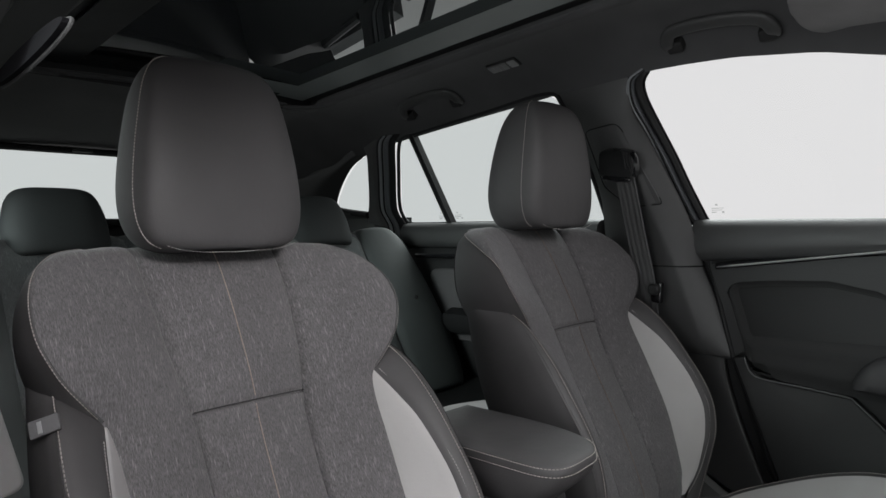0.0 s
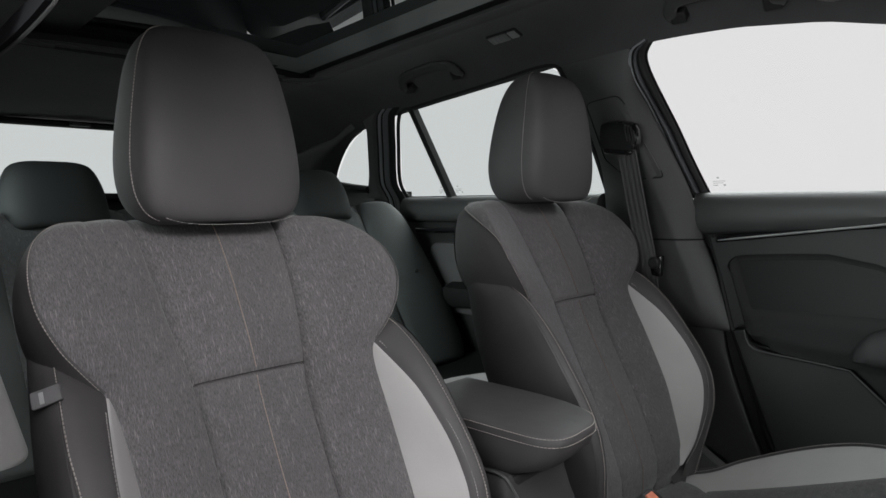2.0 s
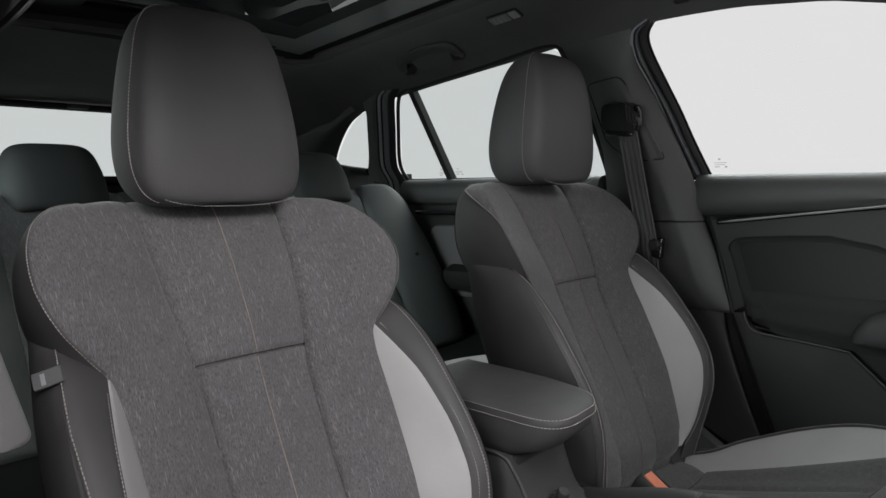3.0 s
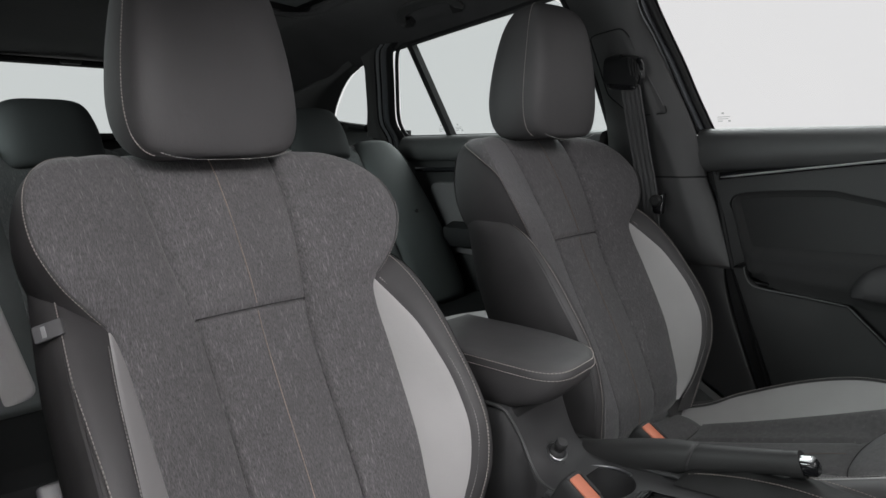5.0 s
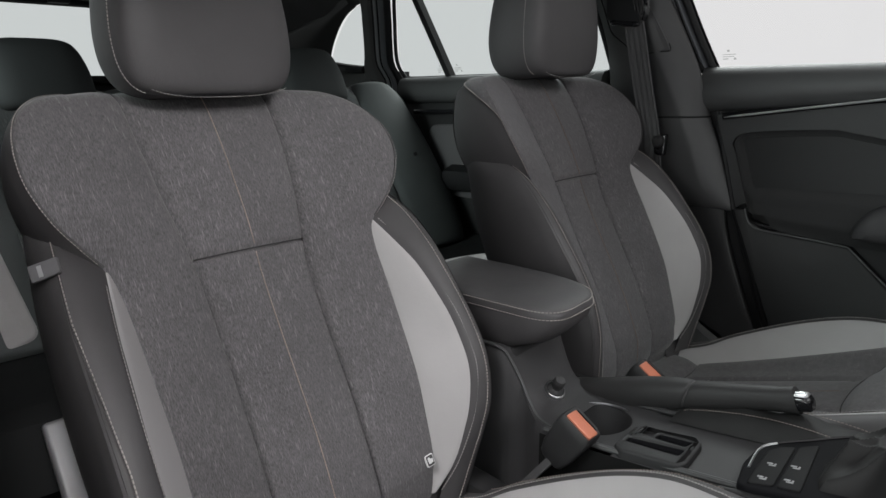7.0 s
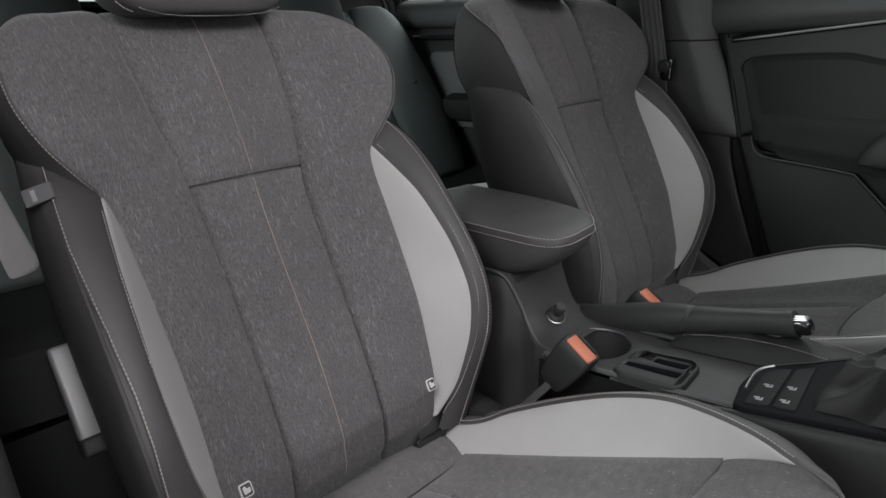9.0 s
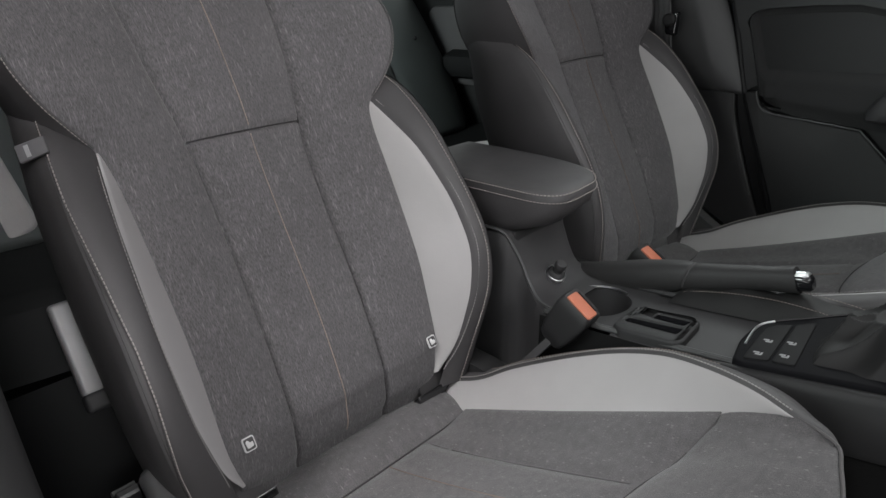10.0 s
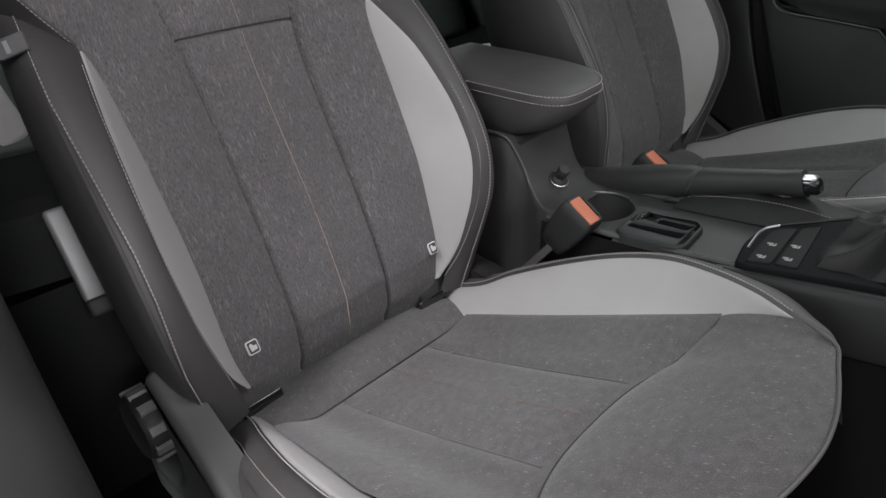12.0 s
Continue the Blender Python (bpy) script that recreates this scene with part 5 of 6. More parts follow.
    def area(name, x0, x1, f0, f1, nx, nf, material, swell=.005, tuck=.004, sharp=.10, taper=0.0, dish=.018, follow=True):
        rows, uvs = [], []
        for i in range(nf + 1):
            row, uv = [], []
            for j in range(nx + 1):
                v, u = j / nx, i / nf
                at = mix(x0, x1, v)
                fa, fb = (f0(at) if callable(f0) else f0), (f1(at) if callable(f1) else f1)
                f = mix(fa, fb, u)
                da, db = min(v, 1 - v) / sharp, min(u, 1 - u) / sharp
                dip = max(max(0.0, 1 - da) ** 2, max(0.0, 1 - db) ** 2)
                if follow:
                    a, b = (math.copysign(brim(f, q)[0], q) if abs(q) > .15 else q for q in (x0, x1))
                    x = mix(a, b, v)
                    m, near = dished(x, f)
                    dip *= 1 - near
                else:
                    x = at * (1 - taper * u)
                    m = level(x, f) + dish * min(1.0, max(0.0, abs(x) - .11) / .058) ** 2
                m += swell * abs(math.sin(math.pi * v) * math.sin(math.pi * u)) ** .4 - tuck * dip
                row.append(C((x, f, m)))
                uv.append((f, x))
            rows.append(row)
            uvs.append(uv)
        return part(name, sheet(rows, uvs), material, seat)

    area("under_cover", -.195, .195, -.10, .10, 12, 8, M_FABRIC_SEAT, -.010, .0, .1, 0, .0, False)
    area("rear_roll", -.190, .190, -.075, .047, 30, 14, M_FABRIC_SEAT, .009, .006, .12, .20, .004, False)
    area("seat_panel", -.070, .070, .047, cross, 16, 30, M_FABRIC_SEAT)
    # Sewn lines between the pads; the dark tubes paint the seams' shadow.
    def seam_line(points):
        return tube([C((x, f, dished(x, f)[0] - .0026)) for x, f in points], .0010, 6)

    rows = [[C((x, cross(x) + d, dished(x, cross(x) + d)[0] - .0030)) for d in (-.02, 0, .02)] for x in np.linspace(-.170, .170, 44)]
    part("seam_backing", sheet(rows), M_FABRIC_SEAT, seat)
    part("seam", seam_line([(x, .047) for x in np.linspace(-.146, .146, 30)]), M_SEAM, seat)
    part("seam", seam_line([(x, cross(x)) for x in np.linspace(-.125, .125, 40)]), M_SEAM, seat)
    for g in (1, -1):
        part("seam", seam_line([(g * .070, f) for f in np.linspace(.060, .345, 30)]), M_FABRIC_SEAT, seat)
    for a, b in ((.070, .168), (-.168, -.070)):
        area("seat_side_panel", a, b, .047, cross, 12, 30, M_FABRIC_SEAT)
    part("centre_stitching", stitches([C((0, f, level(0, f) + .0052)) for f in np.linspace(.06, .34, 40)], rise, .0037, .0035, .0008, .0006), M_COPPER_DIM, seat)
    for g in (1, -1):
        f = (lambda line: line) if g > 0 else flip
        p_in, p_out, p_edge = (C_PALE_IN, C_PALE_OUT, C_EDGE) if g > 0 else (C_PALE_IN_NEAR, C_PALE_OUT_NEAR, C_EDGE_NEAR)
        panel("cushion_insert", f([(x - .005 * min(1, (8 - k) / 2), s, n - .006 * min(1, (8 - k) / 2)) for k, (x, s, n) in enumerate(p_in)]), f(p_out), M_PALE, seat, 50, 10, .003, .001, .12, C, "pale grey leather insert", slant)
        panel("cushion_bolster", f(p_out + [(.150, .4945, -.0265), (.1405, .5085, -.0338)]), f(p_edge + [(.156, .5025, -.034), (.1405, .5100, -.0362)]), M_HIDE, seat, 50, 8, .006, .003, .2, C, "black leather bolster", slant)
        pts = keyed(f(p_out), 140)
        part("stitching", stitches([C(q + np.array((g * .004, 0, .004))) for q in pts], rise), M_THREAD_DIM, seat)
        # A stitched seam divides the rolled edge from the flat of the bolster.
        ca, cb = keyed(f(p_out[:7]), 90), keyed(f(p_edge[:7]), 90)
        line = [C(mix(a, b, .62) + slant(a, b) * .0064) for a, b in zip(ca, cb)]
        part("edge_stitching", stitches(line, rise, .0046, .0034, .0010, .0006), M_BROWN, seat)
        skirt = [(x * .985, s, m - .10) for x, s, m in p_edge]
        panel("cushion_side", f(p_edge), f(skirt), M_HIDE, seat, 50, 10, .010, .001, .1, C, "black leather side", lambda a, b: np.array((1.0 if a[0] > 0 else -1.0, 0, 0)))
    # Front of the cushion: thigh pad, rounded nose with piping, and the front skirt.
    nose = [(.161, .473, -.0178), (.1505, .4940, -.0265), (.140, .5085, -.034), (.11, .518, -.034), (.077, .528, -.034), (.04, .537, -.034), (0, .541, -.034)]
    nose = nose + [(-x, s, m) for x, s, m in nose[-2::-1]]
    rim = keyed(nose, 61)
    rows, uvs = [], []
    for u in np.linspace(0, 1, 22):
        row, uv = [], []
        for x, s, m in rim:
            xb = math.copysign(min(abs(x) * 1.04, brim(cross(abs(x)), x)[0]), x)
            fb = cross(xb)
            mb = dished(xb, fb)[0]
            q = mix(np.array((xb, fb, mb)), np.array((x, s, m)), u)
            out = min(1.0, abs(x) / .17)
            q[2] += .012 * math.sin(math.pi * u ** .8) * (1 - .95 * out ** 4) - .003 * (1 - out ** 6) * max(0, 1 - u / .12) ** 2
            row.append(C(q))
            uv.append((q[1], q[0]))
        rows.append(row)
        uvs.append(uv)
    part("thigh_pad", sheet(rows, uvs), M_FABRIC_SEAT, seat)
    part("piping", tube([C(q + np.array((0, .002, 0))) for q in rim], [.0003] + [.0018 * min(1, k / 5) for k in range(1, 31)] + [.0018 * min(1, (60 - k) / 5) for k in range(31, 60)] + [.0003], 6), M_PIPING, seat)
    # Darker leather than the cushion's sides, to put the front in shade.
    part("cushion_front", sheet([[C((x * (1 - .30 * u), s + .006 * math.sin(math.pi * u) - .13 * u, m - .11 * u)) for x, s, m in rim] for u in np.linspace(0, 1, 8)]), M_HIDE_DARK, seat, "leather front with shade in its colour")
    part("seat_base", box(tuple(Vector((BACK_AT.x + shift.x - .19, -.30, 0.02))), tuple(Vector((BACK_AT.x + shift.x + .19, .22, .16))), .02), M_PLASTIC, seat, "black plastic base")

    # Side shield with the backrest wheel on the door side.
    px = BACK_AT.x + shift.x
    part("side_shield", slab(rounded([Vector((y, z)) for y, z in [(-.30, .13), (-.31, .180), (-.06, .190), (.0, .204), (.045, .226), (.08, .250), (.11, .268), (.135, .284), (.155, .305), (.170, .319), (.182, .310), (.166, .275), (.150, .238), (.148, .20), (.17, .168), (.26, .155), (.25, .10), (-.2, .08)]], .014, 5), lambda u, v, h: Vector((px + outer * h, u, v)), .208, .248, .014, 5), M_SOFT, seat, "dark plastic side shield")
    part("side_shield", slab(rounded([Vector((y, z)) for y, z in [(-.30, .13), (-.31, .20), (.02, .215), (.10, .245), (.20, .25), (.25, .20), (.25, .10), (-.2, .08)]], .03), lambda u, v, h: Vector((px - outer * h, u, v)), .20, .245, .012, dome=.003), M_PLASTIC, seat, "dark plastic side shield")
    hub = Vector((px + outer * .236, .190, .245))
    wheel = part("recline_wheel", lathe([(.036, 0), (.039, .004), (.039, .024), (.034, .030), (.01, .030)], hub, (outer, 0, 0), 40), M_PLASTIC, seat, "ribbed recline wheel")
    for k in range(10):
        a = 2 * math.pi * k / 10 + .2
        c = hub + Vector((0, math.cos(a), math.sin(a))) * .0395
        t = Vector((0, -math.sin(a), math.cos(a)))
        r = Vector((0, math.cos(a), math.sin(a)))
        bm = loft([[c + Vector((outer * h, 0, 0)) + t * (.0075 * i) + r * (.004 * j - .0005) for i, j in ((-1, -1), (-.6, .7), (.6, .7), (1, -1))] for h in (.003, .026)])
        part("rib", bm, M_RIB, wheel)
    if child_anchors:
        # Fabric tag, light grey release plate, badges and anchor slots.
        tag_at = lambda u, v, h: B((outer * (.238 + .8 * u + .6 * h), .342 + v, .042 - .6 * u + .8 * h))
        part("fabric_tag", slab(rounded([Vector(p) for p in ((-.014, -.0075), (.013, -.009), (.013, .0075), (-.014, .0085))], .002), tag_at, -.003, .0012, .0008), M_TAG, seat, "grey woven tag")
        part("tag_print", slab([Vector(p) for p in ((.001, -.006), (.005, -.006), (.005, .005), (.001, .005))], tag_at, .0008, .0018, .0002), M_LIGHTGREY, seat)
        part("release_plate", slab(rounded([Vector(p) for p in ((-.007, -.050), (.007, -.050), (.007, .056), (-.007, .056))], .005), lambda u, v, h: B((outer * (.238 + h), .158 + v, -.098 + u)), -.016, .010, .005), M_RIB, seat, "grey backrest plate")
        part("plate_foot", slab(rounded([Vector(p) for p in ((-.009, -.068), (.009, -.068), (.009, -.046), (-.009, -.046))], .006), lambda u, v, h: B((outer * (.237 + h), .158 + v, -.098 + u)), -.016, .012, .005), M_RUBBER, seat)
        for g in (1, -1):
            cx, cs = (.147, .0) if g > 0 else (-.136, -.002)
            badge = part("badge", slab(rounded([Vector(p) for p in ((-.0072, -.0080), (.0072, -.0080), (.0072, .0080), (-.0072, .0080))], .003), lambda u, v, h: B((cx + u, cs + v, h - .0145)), .006, .0085, .0006), M_WHITE, seat, "small woven child-seat badge")
            part("badge_field", slab(rounded([Vector(p) for p in ((-.0058, -.0066), (.0058, -.0066), (.0058, .0066), (-.0058, .0066))], .002), lambda u, v, h: B((cx + u, cs + v, h - .0145)), .0080, .0090, .0002), M_HIDE, badge)
            part("badge_sign", slab(rounded([Vector(p) for p in ((-.0035, -.0042), (.0042, -.0035), (.0042, .002), (.001, .001), (-.0014, .005), (-.0042, .0035))], .0015), lambda u, v, h: B((cx + u, cs + v, h - .0145)), .0088, .0096, .0002), M_WHITE, badge)
            mouth = rounded([Vector(p) for p in ((-.027, -.0075), (.027, -.0075), (.027, .0075), (-.027, .0075))], .003)
            anchor = lambda u, v, h: C((g * .140 + u, -.004 + v, .0085 + h + .42 * v))
            frame_bm = loft([[anchor(p.x, p.y, h) for p in inset(mouth, a)] for a, h in ((0, -.010), (0, .0), (.0005, .0012), (.0014, .0016), (.0023, .0012), (.0028, .0), (.003, -.010))], False)
            slot = part("anchor_slot", frame_bm, M_GLOSS, seat, "glossy black anchor slot")
            part("slot_mouth", slab(inset(mouth, .0028), anchor, -.011, -.004, .0004), M_SATINBLACK, slot)
    return seat


front_seat(Vector((0, 0, 0)), -1, True, head_lift=-.002, head_x=-.0015, grow=.002, wrap=.12)
# The far seat's dimmer thread stands in for less light there.
front_seat(Vector((0.7105, -0.0125, 0.013)), 1, False, radians(19.5), -.007, .016, grow=.009, wrap=.55, thread=M_COPPER_DIM)


# ---- centre console ----
console = thing("centre_console", "black plastic centre console between the front seats", "console", at=(-.02, 0, 0))
# Spine under the armrest, sweeping down to the tray.
spine = []
for y, z, w, b in ((.42, .425, .070, .0), (.20, .425, .070, .0), (.135, .425, .070, .0), (.118, .405, .064, 0), (.105, .38, .060, 0), (.090, .355, .062, 0), (.066, .340, .072, 0), (.03, .337, .080, 0)):
    spine.append((y, z, w))
rows = []
for y, z, w in [tuple(q) for q in keyed(spine, 40)]:
    rows.append([Vector((-.015 + k * w, y, zz)) for k, zz in ((-1.12, .05), (-1.06, z - .03), (-1.0, z - .006), (-.9, z), (-.5, z + .002), (0, z + .003), (.5, z + .002), (.9, z), (1.0, z - .006), (1.06, z - .03), (1.12, .05))])
part("spine", sheet(rows), M_CONSOLE, console, "grained black spine")
part("spine_rim", tube([Vector((-.015 - .98 * w, y, z + .001)) for y, z, w in [tuple(q) for q in keyed(spine, 40)]], .0024, 6), M_SOFT, console)


def deck(y):
    return float(np.interp(y, [-.40, -.20, -.13, -.03, .05], [.372, .356, .349, .341, .337]))


# Tray deck with a round cup well cut out of it.
well, well_r = Vector((-.033, .007)), .045
bm = bmesh.new()
ring = [well + Vector((math.cos(a), math.sin(a))) * well_r for a in [2 * math.pi * k / 48 for k in range(48)]]
edge = []
for p in ring:
    d = (p - well).normalized()
    tx = ((.033 if d.x > 0 else -.104) - well.x) / d.x if abs(d.x) > 1e-6 else 1e9
    ty = ((.05 if d.y > 0 else -.055) - well.y) / d.y if abs(d.y) > 1e-6 else 1e9
    edge.append(well + d * min(tx, ty))
loops = [[Vector((p.x, p.y, deck(p.y))) for p in edge], [Vector((p.x, p.y, deck(p.y))) for p in [well + (p - well) * 1.10 for p in ring]], [Vector((p.x, p.y, deck(p.y) - .001)) for p in [well + (p - well) * 1.03 for p in ring]],
         [Vector((p.x, p.y, deck(p.y) - .006)) for p in ring], [Vector((p.x, p.y, deck(p.y) - .07)) for p in [well + (p - well) * .93 for p in ring]], [Vector((p.x, p.y, deck(p.y) - .075)) for p in [well + (p - well) * .3 for p in ring]]]
part("cup_well", loft(loops, False), M_CONSOLE, console, "round cup holder")
part("cup_rim", tube([Vector((p.x, p.y, deck(p.y) + .0005)) for p in [well + (q - well) * 1.04 for q in ring[-4:] + ring[:26]]], .0022, 6), M_SATIN, console, "satin rim of the cup holder")
part("deck", sheet([[Vector((x, y, deck(y) + (.0 if abs(x + .037) < .066 else -.004))) for x in np.linspace(-.106, .034, 16)] for y in np.linspace(-.055, -.215, 14)]), M_CONSOLE, console)
# Carpet black on the deck's flanks puts their shade into the colour.
for x in (-.106, .034):
    part("deck_side", sheet([[Vector((x + math.copysign(.012 * t, x + .03), y, mix(deck(y) - .004, .04, t))) for t in (0, .1, .5, 1)] for y in np.linspace(.05, -.45, 12)]), M_CARPET, console)
part("deck_rail", tube([Vector((.034 - .02 * max(0, (.06 - y) - .2), y, deck(y) + .002)) for y in np.linspace(.07, -.215, 24)], .004, 8), M_CONSOLE, console)
part("deck_rail", tube([Vector((-.100, y, deck(y) + .001)) for y in np.linspace(.045, -.21, 20)], .004, 8), M_SOFT, console)

# Loose black insert: a raised frame with two deep slots and three coin grooves.
organiser = thing("tray_insert", "slotted black rubber coin tray set in the console", "tray", at=(-.065, -.096, .345))
TRAY = rounded([Vector(p) for p in ((-.097, -.053), (-.050, -.051), (-.028, -.062), (-.030, -.078), (-.0245, -.128), (-.038, -.139), (-.093, -.144), (-.103, -.138), (-.105, -.066))], .007, 4)
SLOTS = (((-.0805, -.060), (-.068, -.060), (-.0636, -.129), (-.0818, -.129)), ((-.0555, -.086), (-.0409, -.086), (-.0405, -.129), (-.0574, -.126)))
GROOVES = [((-.0635 + .0055 * k * .9, -.0580 - .0036 * k), (-.0420 + .0055 * k * .9, -.0570 - .0036 * k)) for k in range(3)]


def tray_at(p, h):
    return Vector((p.x, p.y, deck(p.y) + h))


def tray_frame():
    """Top face with the slots cut out, rounded outer rim, and slot walls down to a floor."""
    bm = bmesh.new()
    tall = .0085
    rim = inset(TRAY, .0035)
    slots = [rounded([Vector(p) for p in q], .004, 4) for q in SLOTS]
    slots += [rounded([Vector((a[0], a[1] + .0011)), Vector((b[0], b[1] + .0011)), Vector((b[0], b[1] - .0011)), Vector((a[0], a[1] - .0011))], .0006, 2) for a, b in GROOVES]
    edges = []
    rings = []
    for loop in [rim] + [inset(q, -.0022) for q in slots]:
        vs = [bm.verts.new(tray_at(p, tall)) for p in loop]
        edges += [bm.edges.new((vs[k - 1], vs[k])) for k in range(len(vs))]
        rings.append(vs)
    bmesh.ops.triangle_fill(bm, edges=edges, use_beauty=True)

    def skirt(vs, loop, steps):
        for amount, h in steps:
            nxt = [bm.verts.new(tray_at(p, h)) for p in inset(loop, amount)]
            for k in range(len(vs)):
                bm.faces.new((vs[k - 1], vs[k], nxt[k], nxt[k - 1]))
            vs = nxt
        return vs

    skirt(rings[0], TRAY, ((.0016, tall - .0006), (.0003, tall - .0022), (.0, tall - .004), (-.001, -.004)))
    for vs, loop in zip(rings[1:], slots):
        skirt(vs, loop, ((-.0006, tall - .0008), (.0, tall - .002)))
    return bm


def slot_lining(q):
    """Walls and floor of one slot, below the rounded lip."""
    bm = bmesh.new()
    rings = [[bm.verts.new(tray_at(p, h)) for p in inset(rounded([Vector(v) for v in q], .004, 4), amount)] for amount, h in ((0, .0065), (.0006, .002), (.0012, .0008))]
    for a, b in zip(rings, rings[1:]):
        for k in range(len(a)):
            bm.faces.new((a[k - 1], a[k], b[k], b[k - 1]))
    bm.faces.new(rings[-1])
    return bm


tray = part("frame", tray_frame(), M_PLASTIC, organiser)
# Blacker than the frame, for the shade inside the slots and grooves.
for q in SLOTS:
    part("slot", slot_lining(q), M_SATINBLACK, tray)
for a, b in GROOVES:
    part("groove", slab([Vector((a[0], a[1] + .0012)), Vector((b[0], b[1] + .0012)), Vector((b[0], b[1] - .0012)), Vector((a[0], a[1] - .0012))], lambda u, v, h: tray_at(Vector((u, v)), h), .003, .0060, .0001), M_SATINBLACK, tray)

# Power socket on the spine's sloping face.
socket = thing("power_socket", "chrome-ringed twelve volt socket with black plug", "socket", at=(-.022, .086, .35))
axis = Vector((-.16, -.50, .85)).normalized()
root = Vector((-.024, .082, .3545))
part("ring", lathe([(.0150, -.008), (.0152, .001), (.0146, .0032), (.0134, .0038), (.0120, .002), (.0112, -.003)], root, axis, 28), M_SATIN, socket, "chrome ring")
part("plug", lathe([(.0125, -.002), (.0118, .002), (.0105, .006), (.007, .008), (.0065, .014), (.0085, .016), (.0088, .022), (.007, .0255), (.002, .026)], root, axis, 24), M_CONSOLE, socket, "black plug")

# Armrest.
arm = thing("armrest", "black leather centre armrest with pale double stitching", "armrest", at=(-.01, .2, .42))
top = [(.098, .345), (.098, .22), (.090, .135), (.070, .080), (.035, .052), (.000, .046), (-.035, .044), (-.058, .052), (-.070, .075), (-.072, .12), (-.072, .22), (-.072, .345)]
top = [(x - .012, y) for x, y in top]
tp = [Vector(q) for q in keyed(top, 64)]
c = Vector((-.0, .25))
lev = [(.418, .82, .060), (.424, .87, .046), (.440, .945, .020), (.462, .988, .004), (.480, 1.0, 0), (.4865, .998, 0), (.4905, .985, 0), (.4930, .96, 0), (.4955, .88, 0), (.4975, .70, 0), (.4985, .4, 0)]
loops = [[Vector((mix(c.x, p.x, f), mix(c.y, p.y, f) + (dy if p.y < .16 else 0) + .02 * max(0, (.47 - z)) * 0, z + .010 * max(0, (p.y - .1)))) for p in tp] for z, f, dy in lev]
part("pad", loft(loops), M_HIDE, arm, "black leather pad")
for z, f, mat in ((.4890, .992, M_THREAD), (.4795, 1.002, M_THREAD)):
    pts = [Vector((mix(c.x, p.x, f), mix(c.y, p.y, f), z + .010 * max(0, (p.y - .1)))) for p in tp]
    nrm = [Vector((p.x - c.x, min(0, p.y - .15), .05 if z < .48 else .12)).normalized() for p in pts]
    part("stitching", stitches([p + n * .0012 for p, n in zip(pts, nrm)], nrm, .0052, .0037, .0011, .0008), mat, arm)
part("hinge_base", box((-.07, .12, .40), (.05, .36, .424), .006), M_PLASTIC, arm)

# Seat belt buckles.
def buckle(g, x, shift):
    b = thing("belt_buckle", "black belt buckle with orange release button", "belt buckle", "belt buckles", at=(x, 0, .33))
    lean = radians(34)
    u = Vector((0, -math.sin(lean), math.cos(lean)))
    v = Vector((0, -math.cos(lean), -math.sin(lean)))
    o = Vector((x, .0, .345)) + shift
    def K(a, s, t):
        return o + Vector((a, 0, 0)) + u * s + v * t
    loops = []
    for s, w, d in ((-.044, .010, .014), (-.038, .0135, .018), (-.02, .0155, .0225), (.02, .0175, .025), (.030, .0165, .024), (.033, .0145, .022)):
        loops.append([K(p.x, s, p.y) for p in rounded([Vector((-w, -d)), Vector((w, -d)), Vector((w, d)), Vector((-w, d))], .006, 3)])
    part("body", loft(loops), M_PLASTIC, b)
    part("release_button", slab(rounded([Vector(p) for p in ((-.010, -.018), (.010, -.018), (.010, .021), (-.010, .021))], .003), lambda a, t, h: K(a - .003, .032 + h, t), 0, .0035, .0012), M_ORANGE, b, "orange release button")
    part("slot", slab(rounded([Vector(p) for p in ((.0085, -.016), (.0125, -.016), (.0125, .016), (.0085, .016))], .001), lambda a, t, h: K(a, .032 + h, t), 0, .0042, .0005), M_RUBBER, b)
    rows = [[K(a, s, t - .012 * ((-.04 - s) / .14)) for a, t in ((-.012, -.004), (.012, -.004), (.012, .006), (-.012, .006))] for s in (-.04, -.09, -.13, -.19)]
    part("strap", loft(rows), M_WEB, b, "stiff webbing stalk")
    return b


buckle(-1, -.112, Vector((0, 0, 0)))
buckle(1, .094, Vector((0, .010, -.004)))

# Handbrake and its boot.
brake = thing("handbrake", "black leather handbrake lever with chrome button", "handbrake", at=(.055, -.05, .34))
hx = .050
path = [(.13, .315, .022), (.06, .330, .026), (.0, .348, .027), (-.045, .362, .025), (-.076, .370, .0225), (-.083, .372, .0195), (-.090, .374, .0205), (-.13, .384, .0185), (-.17, .395, .0165), (-.203, .4025, .0158), (-.215, .405, .0152)]
loops = []
for y, z, r in [tuple(q) for q in keyed(path, 60)]:
    loops.append([Vector((hx + r * .82 * math.copysign(abs(math.cos(a)) ** .8, math.cos(a)), y - r * math.sin(a) * float(np.interp(y, [-.216, -.185], [-.45, .25])), z + r * math.copysign(abs(math.sin(a)) ** .8, math.sin(a)))) for a in [2 * math.pi * k / 20 for k in range(20)]])
part("grip", loft(loops), M_HIDE_DARK, brake, "black leather grip")
part("grip_seam", tube([Vector((hx + .0205 * .82 * math.cos(a), -.083 - .006 * math.sin(a), .372 + .0205 * math.sin(a))) for a in [2 * math.pi * k / 28 for k in range(29)]], .0013, 6), M_HIDE, brake)
tip = Vector((hx, -.2135, .4025))
fore = Vector((0, -.97, .22)).normalized()
over = Vector((0, .22, .97)).normalized()
end = []
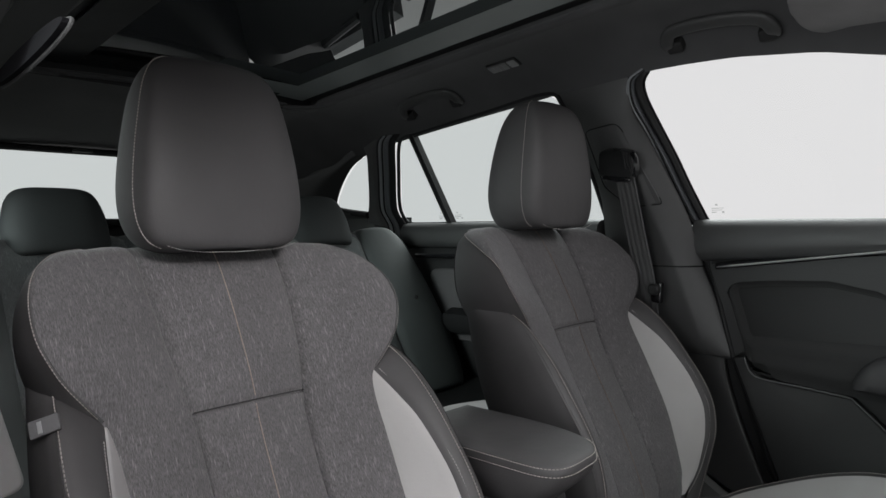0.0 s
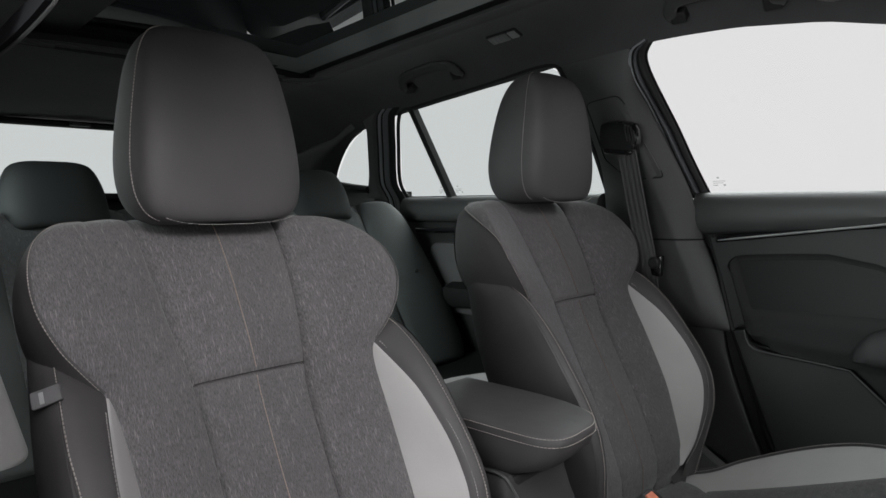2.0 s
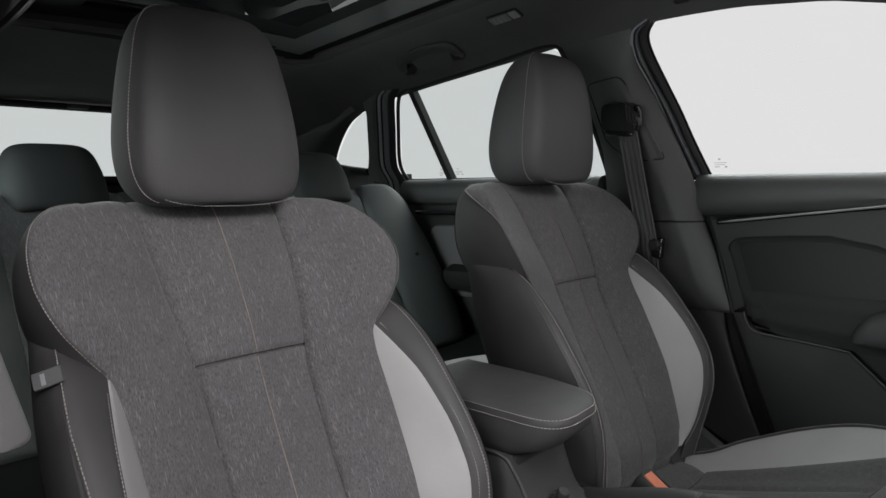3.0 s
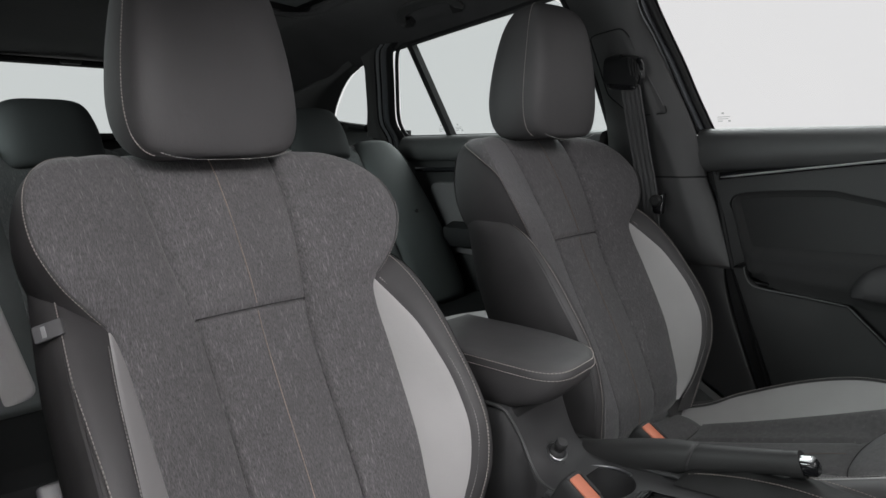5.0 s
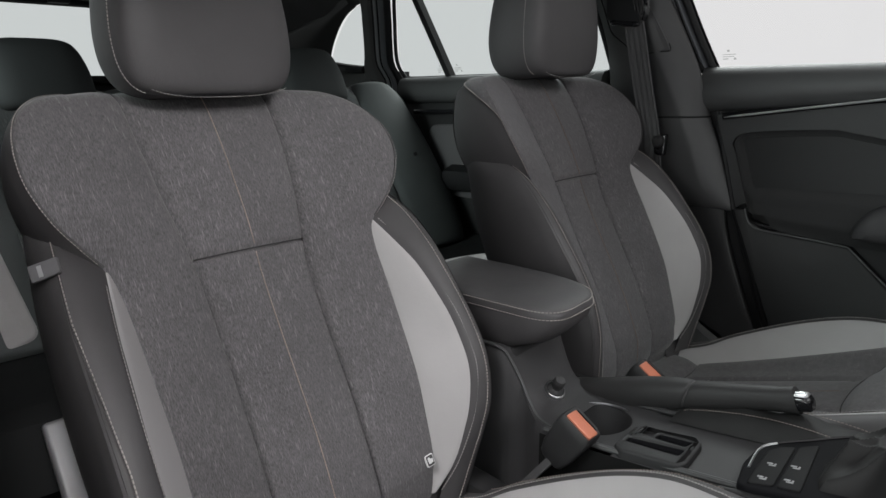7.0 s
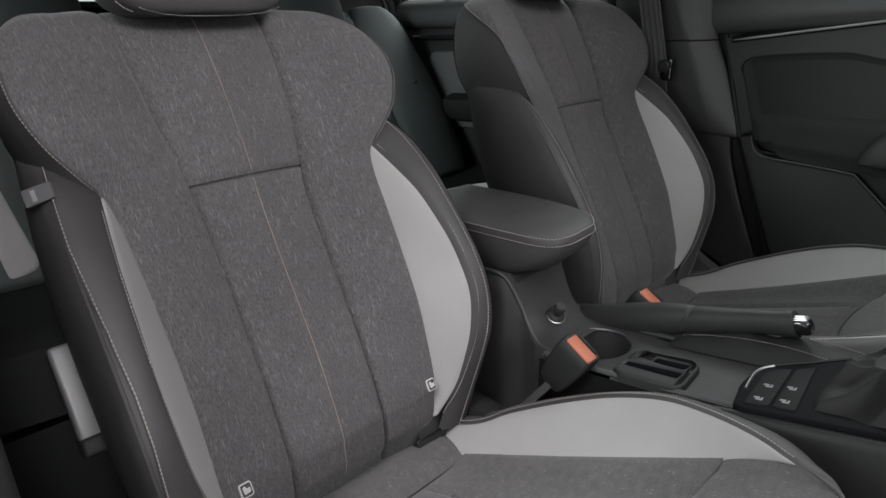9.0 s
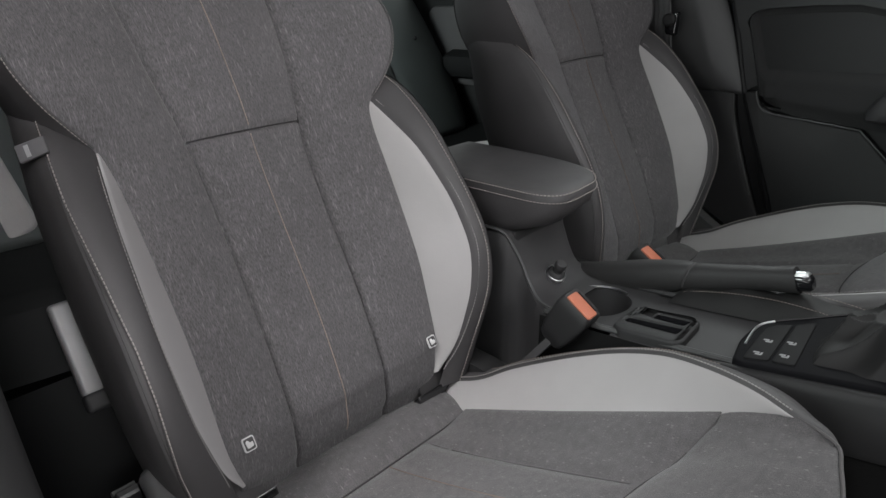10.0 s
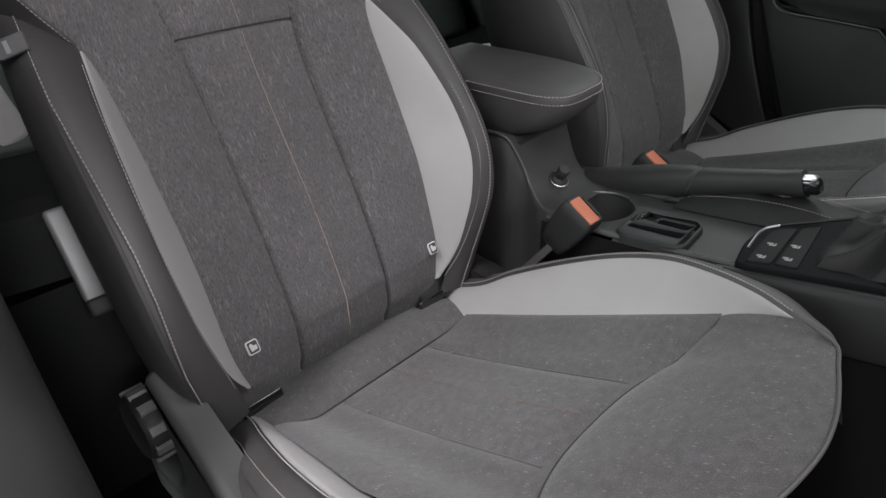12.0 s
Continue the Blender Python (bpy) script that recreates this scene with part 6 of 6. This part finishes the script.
for t, w, hh, drop in ((0, .0100, .0098, .0005), (.009, .0100, .0098, .0), (.016, .0094, .0088, -.001), (.0190, .0074, .0060, -.002)):
    end.append([tip + fore * t + Vector((p.x, 0, 0)) + over * (p.y + drop) for p in rounded([Vector((-w, -hh)), Vector((w, -hh)), Vector((w, hh)), Vector((-w, hh))], .006, 4)])
part("end_cap", loft(end), M_GLOSS, brake, "glossy black end cap")
key = []
for t, w, hh in ((-.002, .0080, .0038), (.006, .0080, .0038), (.0125, .0078, .0035), (.0150, .0058, .0022)):
    key.append([tip + fore * t + Vector((p.x, 0, 0)) + over * (p.y + .0075) for p in rounded([Vector((-w, -hh)), Vector((w, -hh)), Vector((w, hh)), Vector((-w, hh))], .0018, 3)])
button = part("button", loft(key), M_CHROME, brake, "chrome release button")
part("ridge", loft([[tip + fore * t + Vector((k * .0012, 0, 0)) + over * (.0117 + m) for k, m in ((-1, 0), (1, 0), (.6, .0012), (-.6, .0012))] for t in (-.001, .011)]), M_CHROME, button)
boot = thing("brake_boot", "black leather boot under the handbrake with pale stitching", "lever boot", at=(.055, -.18, .35))
loops = []
for t in np.linspace(0, 1, 16):
    y = mix(-.075, -.33, t)
    h = .022 * math.sin(math.pi * min(1, t * 1.15)) ** .6 + .004
    z0 = deck(y) + .002
    loops.append([Vector((hx + .040 * k, y, z0 + h * (1 - abs(k) ** 2.5) + .004 * math.sin(t * 25) * (1 - abs(k)))) for k in np.linspace(-1, 1, 14)])
part("cover", sheet(loops), M_GAITER, boot)
part("stitching", stitches([Vector((hx - .020, y, deck(y) + .022 * math.sin(math.pi * min(1, (-.075 - y) / .255 * 1.15)) ** .6 * .86 + .006)) for y in np.linspace(-.085, -.31, 30)], (-.5, 0, 1), .0042, .0032, .0009, .0006), M_BROWN, boot)
part("stitching", stitches([Vector((hx + .030, y, deck(y) + .022 * math.sin(math.pi * min(1, (-.075 - y) / .255 * 1.15)) ** .6 * .6 + .008)) for y in np.linspace(-.085, -.31, 30)], (.3, 0, 1), .0042, .0032, .0009, .0006), M_BROWN, boot)

# Gear panel, buttons and gaiter.
gear = thing("gear_panel", "black gear surround with four buttons and leather gaiter", "gear lever", at=(-.02, -.3, .36))
gz = lambda y: .366 + (-.20 - y) * .16
flat = lambda u, v, h: Vector((u, v, gz(v) + h))
part("surround", slab(rounded([Vector(p) for p in ((-.121, -.218), (-.116, -.206), (-.068, -.196), (-.028, -.197), (-.003, -.211), (.015, -.238), (.058, -.300), (.062, -.46), (-.116, -.46))], .012, 5), flat, -.02, .004, .003), M_SATINBLACK, gear, "satin black surround")
part("chrome_edge", tube([flat(u, v, .0045) for u, v in [tuple(q) for q in keyed([(-.078, -.2055), (-.055, -.2025), (-.035, -.201), (-.020, -.204), (-.009, -.213)], 24)]], .0015, 6), M_SATIN, gear, "chrome edge")
part("dark_edge", tube([flat(u, v, .0045) for u, v in [tuple(q) for q in keyed([(-.009, -.213), (.010, -.238), (.052, -.302), (.055, -.40)], 24)]], .002, 6), M_GLOSS, gear)
keys = ([(-.1135, -.2155), (-.075, -.2125), (-.034, -.2105), (-.019, -.219), (-.013, -.2335), (-.1095, -.2400)],
        [(-.1095, -.2425), (-.0115, -.2362), (.0025, -.2535), (-.060, -.2600), (-.1100, -.2650)])
signs = (((-.0985, -.2255), (-.0655, -.2245)), ((-.0945, -.2500), (-.0620, -.2470)))
for key_out, marks in zip(keys, signs):
    b = part("button", slab(rounded([Vector(p) for p in key_out], .004, 4), flat, .003, .0060, .0014), M_BUTTON, gear)
    for cx, cy in marks:
        for dx, dy, w, h in ((.0022, .0022, .0016, .0030), (-.0018, -.0012, .0014, .0034), (.0008, -.0034, .0024, .0010)):
            part("button_sign", slab([Vector((cx + dx + w * p, cy + dy + h * q)) for p, q in ((-1, -1), (1, -1), (1, 1), (-1, 1))], flat, .0058, .0063, .0001), M_LIGHTGREY, b)
loops = []
for t in np.linspace(0, 1, 44):
    h = .034 * t + .012 * math.sin(math.pi * t) ** .8
    r = mix(1.0, .25, t)
    row = []
    for a in [2 * math.pi * k / 144 for k in range(144)]:
        square = 1 / max(abs(math.cos(a)), abs(math.sin(a))) ** .55
        lift = .015 * (.55 - abs(math.sin(2.5 * a + 1.6 * t + .9)) ** .8) + .009 * (.5 - abs(math.sin(4 * a - 3.2 * t + .3)) ** .7)
        lift *= math.sin(math.pi * min(1, t * 1.1)) ** .5
        q = r * (square + 1.6 * lift)
        row.append(flat(-.042 + .064 * q * math.cos(a) + .014 * t, -.332 + .064 * q * math.sin(a), .003 + h + lift))
    loops.append(row)
part("gaiter", loft(loops), M_GAITER, gear, "creased black leather gaiter")
part("console_side", sheet([[Vector((x, y, gz(y) + h)) for x, h in ((-.1185, -.002), (-.1235, -.0015), (-.1275, -.0045), (-.1300, -.012), (-.1320, -.035), (-.1325, -.062), (-.1300, -.070), (-.1240, -.073))] for y in np.linspace(-.190, -.9, 24)]), M_PLASTIC, console, "soft dark console flank")
# Carpet black again, for the shade low on the console.
part("console_foot", sheet([[Vector((-.1255, y, mix(gz(y) - .070, .04, t))) for t in (0, .5, 1)] for y in np.linspace(-.19, -.9, 10)]), M_CARPET, console)
part("console_top", sheet([[Vector((x, y, gz(y) - .012)) for x in (-.112, .075)] for y in np.linspace(-.20, -.9, 8)]), M_CONSOLE, console)
part("far_side", sheet([[Vector((.075 + .012 * t, y, mix(deck(y), .05, t))) for t in (0, .05, .4, 1)] for y in np.linspace(.2, -.9, 10)]), M_CONSOLE, console)
part("brake_deck", sheet([[Vector((x, y, deck(y) - .003)) for x in (.030, .06, .09)] for y in np.linspace(.12, -.4, 12)]), M_PLASTIC, console)
